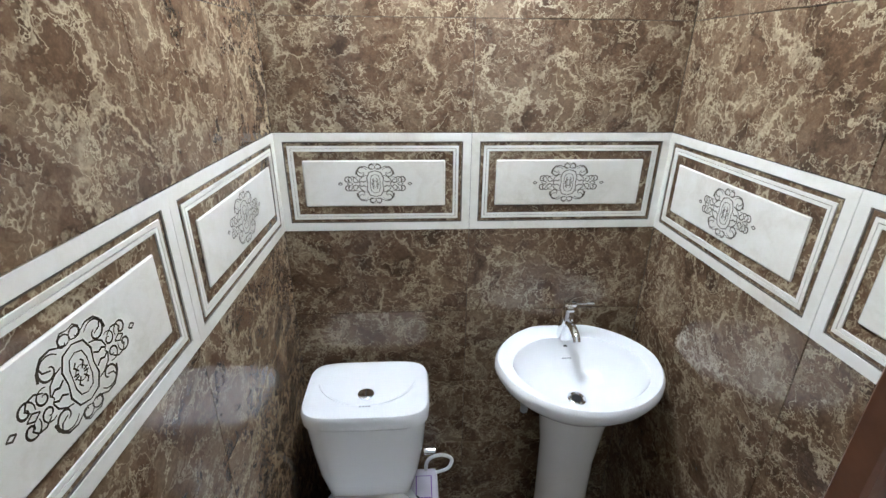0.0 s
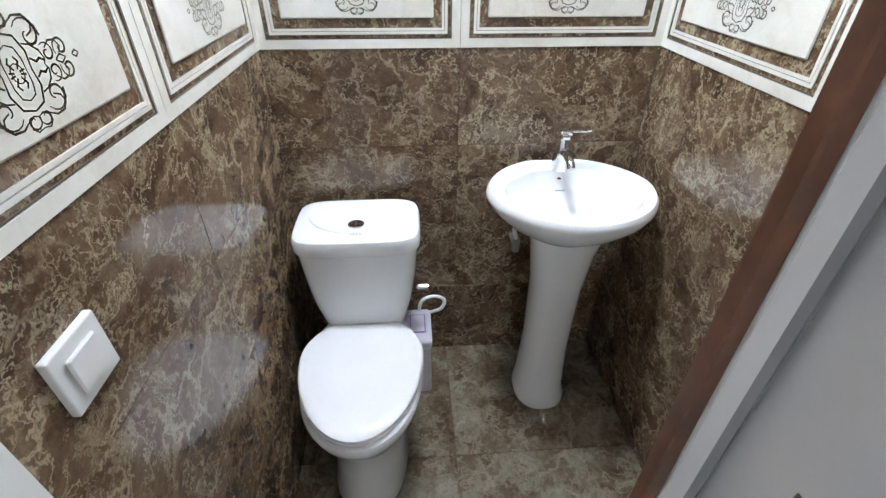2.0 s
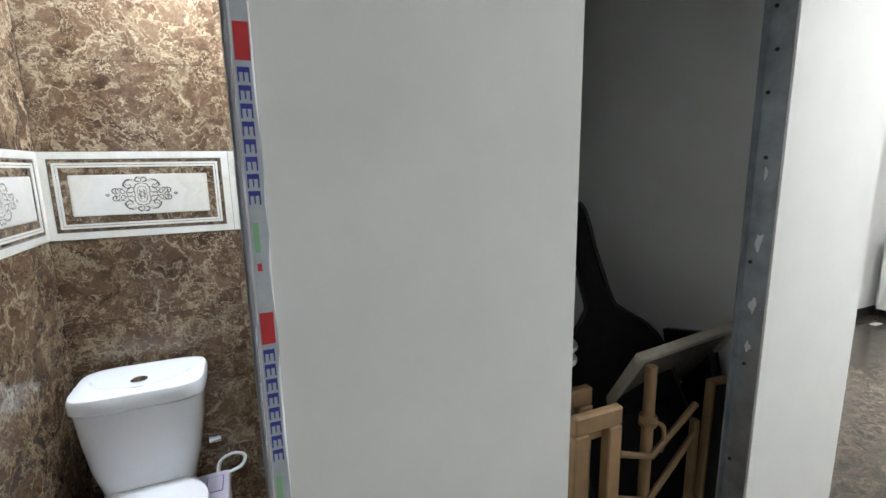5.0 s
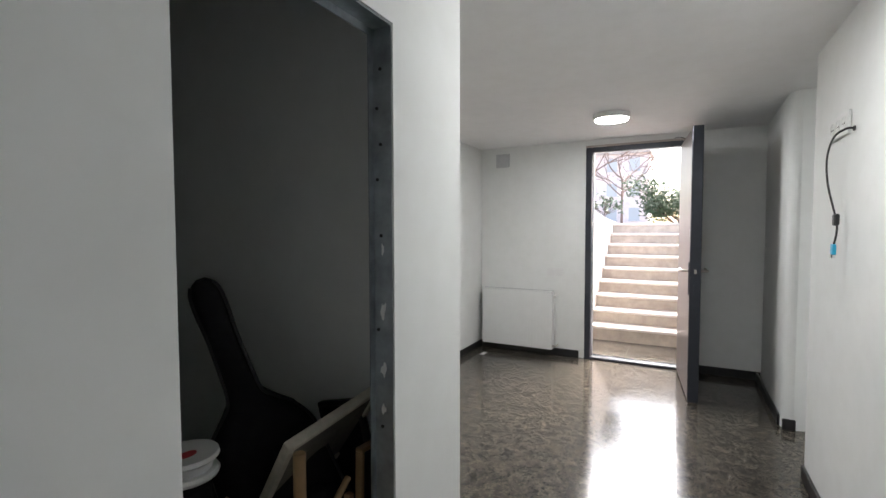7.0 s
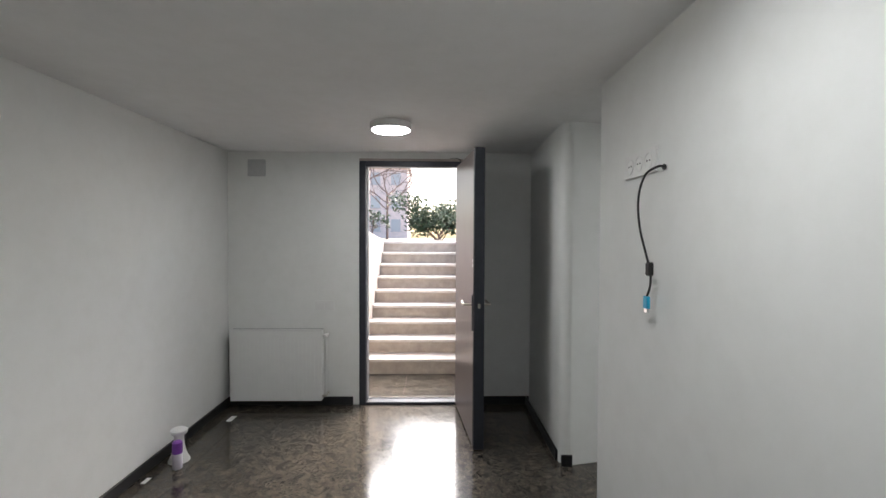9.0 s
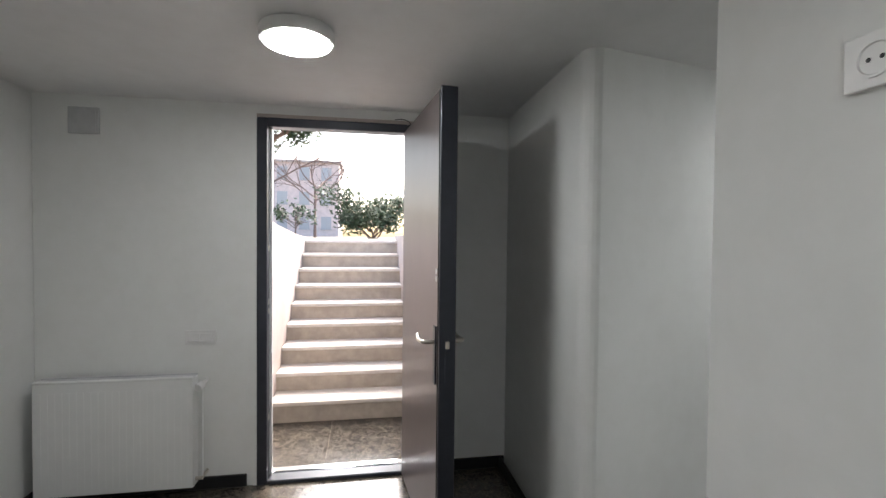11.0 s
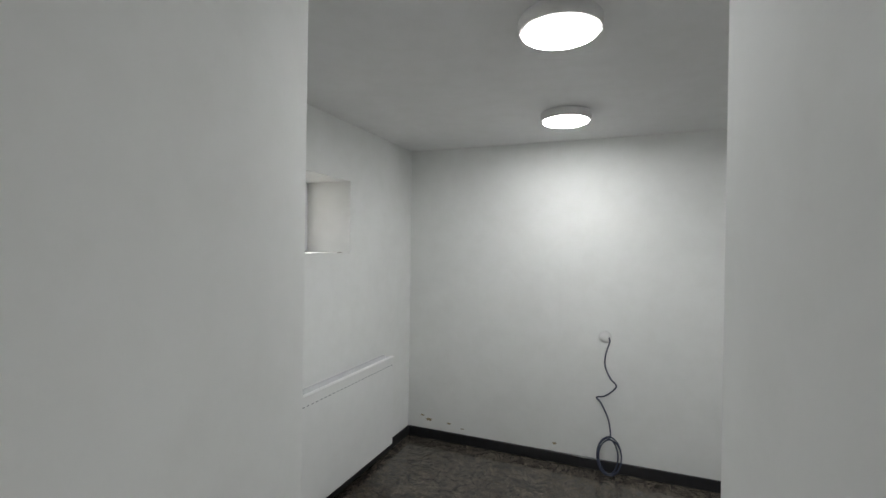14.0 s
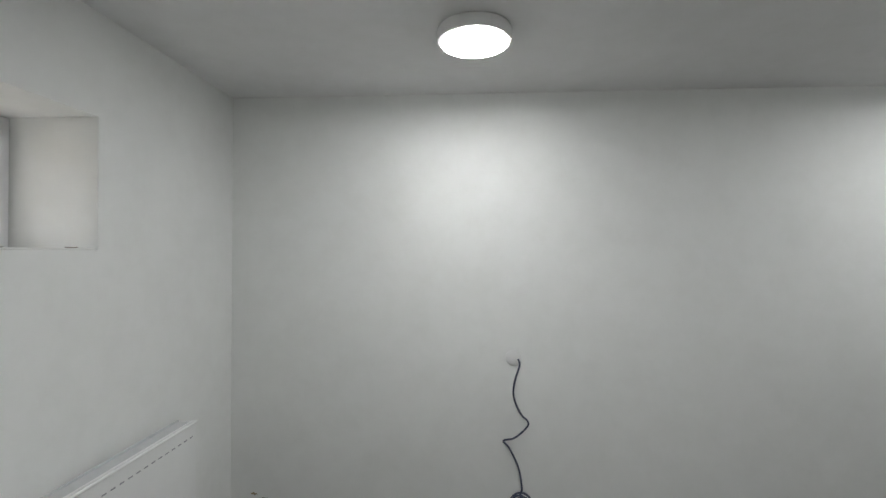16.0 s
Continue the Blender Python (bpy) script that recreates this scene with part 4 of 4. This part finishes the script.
def floor_things():
    a = thing("white_dispenser", "white waisted plastic holder standing by the wall", "holder", (4.1, 0.165, 0))
    bm = bmesh.new()
    loft(bm, [oval(0, 0, z, r, r, 28) for z, r in ((0, 0.062), (0.006, 0.062), (0.04, 0.045), (0.1, 0.03), (0.15, 0.028), (0.172, 0.032))])
    part("body", bm, PLASTIC, a, smooth=True)
    bm = bmesh.new()
    loft(bm, [oval(0, 0, z, r, r, 28) for z, r in ((0.173, 0.046), (0.18, 0.049), (0.195, 0.048), (0.205, 0.035), (0.208, 0.01))])
    part("cap", bm, PLASTIC, a, smooth=True)
    s = thing("spray_bottle", "small clear bottle with violet cap", "bottle", (4.0, 0.12, 0))
    bm = bmesh.new()
    loft(bm, [oval(0, 0, z, r, r, 24) for z, r in ((0, 0.024), (0.004, 0.027), (0.085, 0.027), (0.095, 0.022))])
    part("bottle", bm, LILAC, s, smooth=True)
    bm = bmesh.new()
    loft(bm, [oval(0, 0, z, r, r, 24) for z, r in ((0.096, 0.029), (0.16, 0.028), (0.168, 0.02))])
    part("cap", bm, VIOLET, s, "violet cap", True)
    bm = boxes((-0.05, 0.05, -0.02, 0.02, 0.0, 0.003))
    q = thing("paper_scrap", "small white paper scrap on the floor", "scrap", (4.75, 0.13, 0))
    part("sheet", bm, PLASTIC, q)
    q = thing("paper_scrap", "small white paper scrap on the floor", "scrap", (3.86, 0.22, 0))
    part("sheet", boxes((-0.03, 0.03, -0.012, 0.012, 0.0, 0.003)), PLASTIC, q)


floor_things()

# ---- south room ----
def small_window():
    w = tagged(new("window_1"), "small white plastic window deep in the wall", "window", "", "structure")
    x0, x1 = 5.345, 5.405
    y0, y1, z0, z1 = WY0 + 0.002, WY1 - 0.002, WZ0 + 0.002, WZ1 - 0.002
    part("window_frame", boxes((x0, x1, y0, y0 + 0.042, z0, z1), (x0, x1, y1 - 0.042, y1, z0, z1), (x0, x1, y0 + 0.042, y1 - 0.042, z0, z0 + 0.048), (x0, x1, y0 + 0.042, y1 - 0.042, z1 - 0.048, z1), bevel=0.003), UPVC, w)
    a, b, c, d = y0 + 0.038, y1 - 0.038, z0 + 0.044, z1 - 0.044
    part("sash", boxes((x0 - 0.02, x1 - 0.02, a, a + 0.045, c, d), (x0 - 0.02, x1 - 0.02, b - 0.045, b, c, d), (x0 - 0.02, x1 - 0.02, a + 0.045, b - 0.045, c, c + 0.045), (x0 - 0.02, x1 - 0.02, a + 0.045, b - 0.045, d - 0.045, d), bevel=0.004), UPVC, w)
    e, f, g, h = a + 0.045, b - 0.045, c + 0.045, d - 0.045
    part("gasket", boxes((x0 - 0.004, x0 - 0.0005, e, e + 0.006, g, h), (x0 - 0.004, x0 - 0.0005, f - 0.006, f, g, h), (x0 - 0.004, x0 - 0.0005, e + 0.006, f - 0.006, g, g + 0.006), (x0 - 0.004, x0 - 0.0005, e + 0.006, f - 0.006, h - 0.006, h)), GASKET, w)
    p = part("pane", boxes((x0, x0 + 0.006, e, f, g, h)), PANE, w)
    p.visible_shadow = False
    part("handle", boxes((x0 - 0.045, x0 - 0.02, y1 - 0.08, y1 - 0.065, 1.5, 1.6), bevel=0.004), UPVC, w)
    part("window_sill", boxes((XE + 0.004, x0 - 0.002, y0, y1, WZ0 + 0.0005, WZ0 + 0.006), bevel=0.002), WHITE, w)
    structure("debris", boxes((5.3, 5.32, -4.2, -4.13, WZ0 + 0.006, WZ0 + 0.012), (5.29, 5.31, -4.3, -4.26, WZ0 + 0.006, WZ0 + 0.01), (5.06, 5.07, -4.31, -4.27, WZ0 + 0.006, WZ0 + 0.009), bevel=0.002), GROUND, "plaster crumbs on the sill", "debris")


small_window()


def wall_cable():
    c = thing("coiled_cable", "dark blue cable hanging from a round wall outlet", "cable", (3.668, -5.166, 0.848))
    bm = bmesh.new()
    loft(bm, [[(0.004 + q * math.cos(a), y, q * math.sin(a)) for a in (2 * math.pi * i / 28 for i in range(28))] for y, q in ((0.0005, 0.036), (0.006, 0.036), (0.01, 0.03), (0.012, 0.012))])
    part("outlet_cap", bm, PLASTIC, c, "round white outlet cap", True)
    pts = [(-0.018, 0.012, -0.005), (-0.022, 0.03, -0.03), (0.0, 0.022, -0.11), (0.003, 0.02, -0.18), (-0.028, 0.02, -0.255), (-0.062, 0.024, -0.29), (-0.055, 0.024, -0.32), (0.0, 0.02, -0.37), (0.05, 0.018, -0.385), (0.022, 0.02, -0.42), (-0.02, 0.02, -0.51), (-0.035, 0.02, -0.6), (-0.028, 0.02, -0.63)]
    bm = bmesh.new()
    tube(bm, smooth_line(pts, 6), 0.0045, 8)
    part("cord", bm, BLUECABLE, c, smooth=True)
    for k, (dx, rx, rz) in enumerate(((0.0, 0.072, 0.115), (0.008, 0.06, 0.105), (-0.006, 0.066, 0.1))):
        bm = bmesh.new()
        tube(bm, [(-0.03 + dx + rx * math.sin(a), 0.025 + 0.012 * k + 0.03 * (1 - math.cos(a)) / 2, -0.735 + 0.003 * k + rz * math.cos(a)) for a in (2 * math.pi * i / 32 for i in range(33))], 0.0045, 8)
        part("coil", bm, BLUECABLE, c, smooth=True)
    s = thing("wall_socket", "white double wall socket", "socket", (1.87, -5.166, 0.958))
    part("plate", box(bmesh.new(), -0.085, 0.085, 0.0005, 0.011, -0.036, 0.036, 0.003, 2), PLASTIC, s)
    for x in (-0.055, -0.005):
        bm = bmesh.new()
        tube(bm, [(x, 0.011, 0), (x, 0.0125, 0)], 0.02, 20)
        o = part("socket_face", bm, GREYPLATE, s, smooth=True)
        for dx in (-0.007, 0.007):
            bm = bmesh.new()
            tube(bm, [(x + dx, 0.0126, 0), (x + dx, 0.0132, 0)], 0.003, 8)
            part("pin_hole", bm, BLACK, o)
    random.seed(9)
    STAIN = plain("damp_stain", (0.4, 0.34, 0.22), 0.8, 0, 0.3, 40)
    for x, z, k in ((4.88, 0.135, 0.03), (4.72, 0.128, 0.022), (4.93, 0.16, 0.018), (3.98, 0.12, 0.02), (4.62, 0.105, 0.014)):
        bm = bmesh.new()
        vs = [bm.verts.new((x + k * 1.3 * random.uniform(0.3, 1) * math.cos(a), -5.1663, z + k * 0.5 * random.uniform(0.3, 1) * math.sin(a))) for a in (2 * math.pi * i / 16 for i in range(16))]
        bm.faces.new(vs)
        for fc in bm.faces:
            if fc.normal.y < 0:
                fc.normal_flip()
        structure("stain", bm, STAIN, "small brownish damp mark on white paint", "stain")


wall_cable()

# ---- outside ----
SY0, SY1, GZ = -1.75, -0.70, 1.34
N, X1, RUN, RISE = 9, 5.88, 0.24, 0.1475


def outside():
    bm = bmesh.new()
    e = 900.0
    xa, xb = 5.3, X1 + RUN * (N - 1) + 0.25
    quads = [((xb, e), (-e, e)), ((xa, xb), (SY1, e)), ((xa, xb), (-e, SY0)), ((-1.4, xa), (0.7, e)), ((-1.4, xa), (-e, -5.6)), ((-e, -1.4), (-e, e))]
    for (a, b), (c, d) in quads:
        bm.faces.new([bm.verts.new(p) for p in ((a, c, GZ), (b, c, GZ), (b, d, GZ), (a, d, GZ))])
    bmesh.ops.remove_doubles(bm, verts=bm.verts, dist=1e-4)
    structure("ground", bm, GROUND, "bare brownish yard ground", "ground")
    st = structure("stairs", boxes((5.3, xb, SY0, SY1, -0.5, -0.035)), STONE, "pale stone outdoor steps rising to the yard", "stairs")
    for i in range(N):
        z = 0.16 + RISE * i
        x = X1 + RUN * i
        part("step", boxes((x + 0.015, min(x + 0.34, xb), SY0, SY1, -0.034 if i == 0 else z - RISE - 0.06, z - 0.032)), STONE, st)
        # tread slab in a paler stone colour than the step under it
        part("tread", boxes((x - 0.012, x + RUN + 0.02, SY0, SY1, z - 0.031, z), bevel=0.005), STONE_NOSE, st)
    lw = bmesh.new()
    loft(lw, [[(5.3, y, -0.5), (5.3, y, 1.62), (5.6, y, 1.53), (6.2, y, 1.47), (7.2, y, 1.40), (8.2, y, 1.36), (8.2, y, -0.5)] for y in (SY1, SY1 + 0.2)])
    structure("wall_stair_left", lw, RENDERED, "pale rendered wall along the outdoor steps", "retaining wall")
    structure("wall_stair_right", boxes((5.3, 8.2, SY0 - 0.2, SY0, -0.5, GZ + 0.06)), RENDERED, "pale rendered wall along the outdoor steps", "retaining wall")
    pole = thing("pole", "slim grey metal post in the yard", "post", (11.0, 0.3, GZ))
    bm = bmesh.new()
    tube(bm, [(0, 0, 0), (0, 0, 5)], 0.04, 12)
    part("shaft", bm, STEEL, pole, smooth=True)
    part("foot", boxes((-0.08, 0.08, -0.08, 0.08, 0, 0.02)), STEEL, pole)


outside()


def leaves(bm, centre, r, count, size):
    for _ in range(count):
        d = Vector((random.gauss(0, 1), random.gauss(0, 1), random.gauss(0, 1))).normalized() * r * random.random() ** 0.45
        p = Vector(centre) + d
        a = Vector((random.gauss(0, 1), random.gauss(0, 1), random.gauss(0, 0.6))).normalized() * size * random.uniform(0.6, 1.3)
        b = a.orthogonal().normalized() * size * 0.45
        bm.faces.new([bm.verts.new(p + q) for q in (a, b, -a, -b)])


def limb(bm, p, d, length, r, depth, tips):
    pts = [Vector(p)]
    for _ in range(5):
        d = (d + Vector((random.gauss(0, 0.13), random.gauss(0, 0.13), random.gauss(0.02, 0.1)))).normalized()
        pts.append(pts[-1] + d * length / 5)
    tube(bm, pts, r, 6, r * 0.55)
    tips.append(pts[-1])
    if depth:
        for k in range(3):
            q = pts[2 + k]
            nd = (d + Vector((random.gauss(0, 0.55), random.gauss(0, 0.55), random.gauss(0.1, 0.35)))).normalized()
            limb(bm, q, nd, length * 0.62, r * 0.5, depth - 1, tips)


def tree(label, place, height, spread, green, count, size, seed, depth=3, lean=(0, 0)):
    random.seed(seed)
    t = thing("tree", label, "tree", place)
    tips = []
    bm = bmesh.new()
    trunk = [(lean[0] * k * height, lean[1] * k * height, height * k) for k in (0, 0.15, 0.3, 0.45)]
    tube(bm, smooth_line(trunk, 3), height * (0.03 if green else 0.014), 10, height * (0.02 if green else 0.009))
    top = Vector(trunk[-1])
    for k in range(7):
        a = k * 2.4
        p = Vector(trunk[1]).lerp(top, 0.35 + 0.65 * k / 6)
        limb(bm, p, Vector((math.cos(a), math.sin(a), 0.75)).normalized(), spread * random.uniform(0.7, 1.1), height * (0.014 if green else 0.007), depth - 1, tips)
    part("trunk", bm, BARK, t, smooth=True)
    if green:
        bm = bmesh.new()
        for p in tips:
            leaves(bm, p, spread * 0.32, count, size)
        tagged(part("crown", bm, LEAF, t), "dense dark green leaves")
    return t


tree("dark green leafy tree beyond the steps", (13.5, 1.5, GZ), 5.5, 1.3, True, 80, 0.085, 3, 3)
tree("bare brown branching tree in the yard", (17.5, 2.4, GZ), 4.6, 2.4, False, 0, 0, 5, 4, (0.0, -0.3))
tree("bare reddish shrub with thin twigs", (19, 0.4, GZ), 4.0, 1.7, False, 0, 0, 8, 4)
tree("round green bush at the top of the steps", (13.5, -1.55, GZ - 0.55), 1.5, 0.85, True, 40, 0.06, 11, 3)
tree("low green bush in the yard", (12.5, 0.1, GZ), 0.7, 0.4, True, 9, 0.06, 14, 2)


def building(place, w, h, label):
    b = thing("apartment_building", label, "building", place)
    part("wall", boxes((0, 8, -w / 2, w / 2, 0, h)), BRICK, b)
    part("roof", boxes((-0.3, 8.3, -w / 2 - 0.3, w / 2 + 0.3, h, h + 0.3)), RENDERED, b)
    me = mesh_of("window", boxes((-0.06, 0.0, -0.6, 0.6, -0.75, 0.75), (-0.12, -0.06, -0.7, 0.7, -0.85, -0.75)), PANE_DARK)
    for i in range(int(h // 3)):
        for k in range(int(w // 2.6)):
            piece("window", me, b, pose(0, -w / 2 + 1.5 + k * 2.6, 1.7 + 3 * i))


PANE_DARK = plain("dark_window_pane", (0.45, 0.43, 0.43), 0.1)
building((60, 8, GZ), 12, 9, "far pinkish apartment block with rows of windows")
building((80, -16, GZ), 14, 7, "far pinkish apartment block behind the bush")

# ---- tiles of walls and floors ----
tile_wall(wall_bathroom_back, (-0.096, 0, 0), (1, 0, 0), 0, (0.482, 0.507))
tile_wall(wall_bathroom_left, (-0.096, 0, 0), (0, -1, 0), 90, (TW, 0.458))
tile_wall(wall_bathroom_right, (0.893, 0, 0), (0, -1, 0), -90, (0.53, 0.435))
bath_floor = structure("floor_bathroom", boxes((-0.096, 0.893, -1.14, 0, -0.0035, 0.001)), GROUT, "polished brown and grey marble bathroom floor", "floor")
for x0, x1 in ((-0.096, 0.358), (0.358, 0.893)):
    for y0, y1 in ((-0.435, 0.0), (-0.87, -0.435), (-1.14, -0.87)):
        ob = piece("tile", mesh_of("tile", box(bmesh.new(), -(x1 - x0) / 2 + 0.0007, (x1 - x0) / 2 - 0.0007, -(y1 - y0) / 2 + 0.0007, (y1 - y0) / 2 - 0.0007, 0.001, 0.006, 0.0008), BATH_FLOOR), bath_floor, pose((x0 + x1) / 2, (y0 + y1) / 2, 0))
me = mesh_of("tile", box(bmesh.new(), -0.5992, 0.5992, -0.2992, 0.2992, -0.004, 0.0, 0.0006), FLOOR)
for i in range(6):
    for k in range(10):
        x, y = -1.2 + 0.6 + 1.2 * i, -5.35 + 0.3 + 0.6 * k
        if x - 0.6 > 5.1:
            continue
        piece("tile", me, floor, pose(x, y, 0))
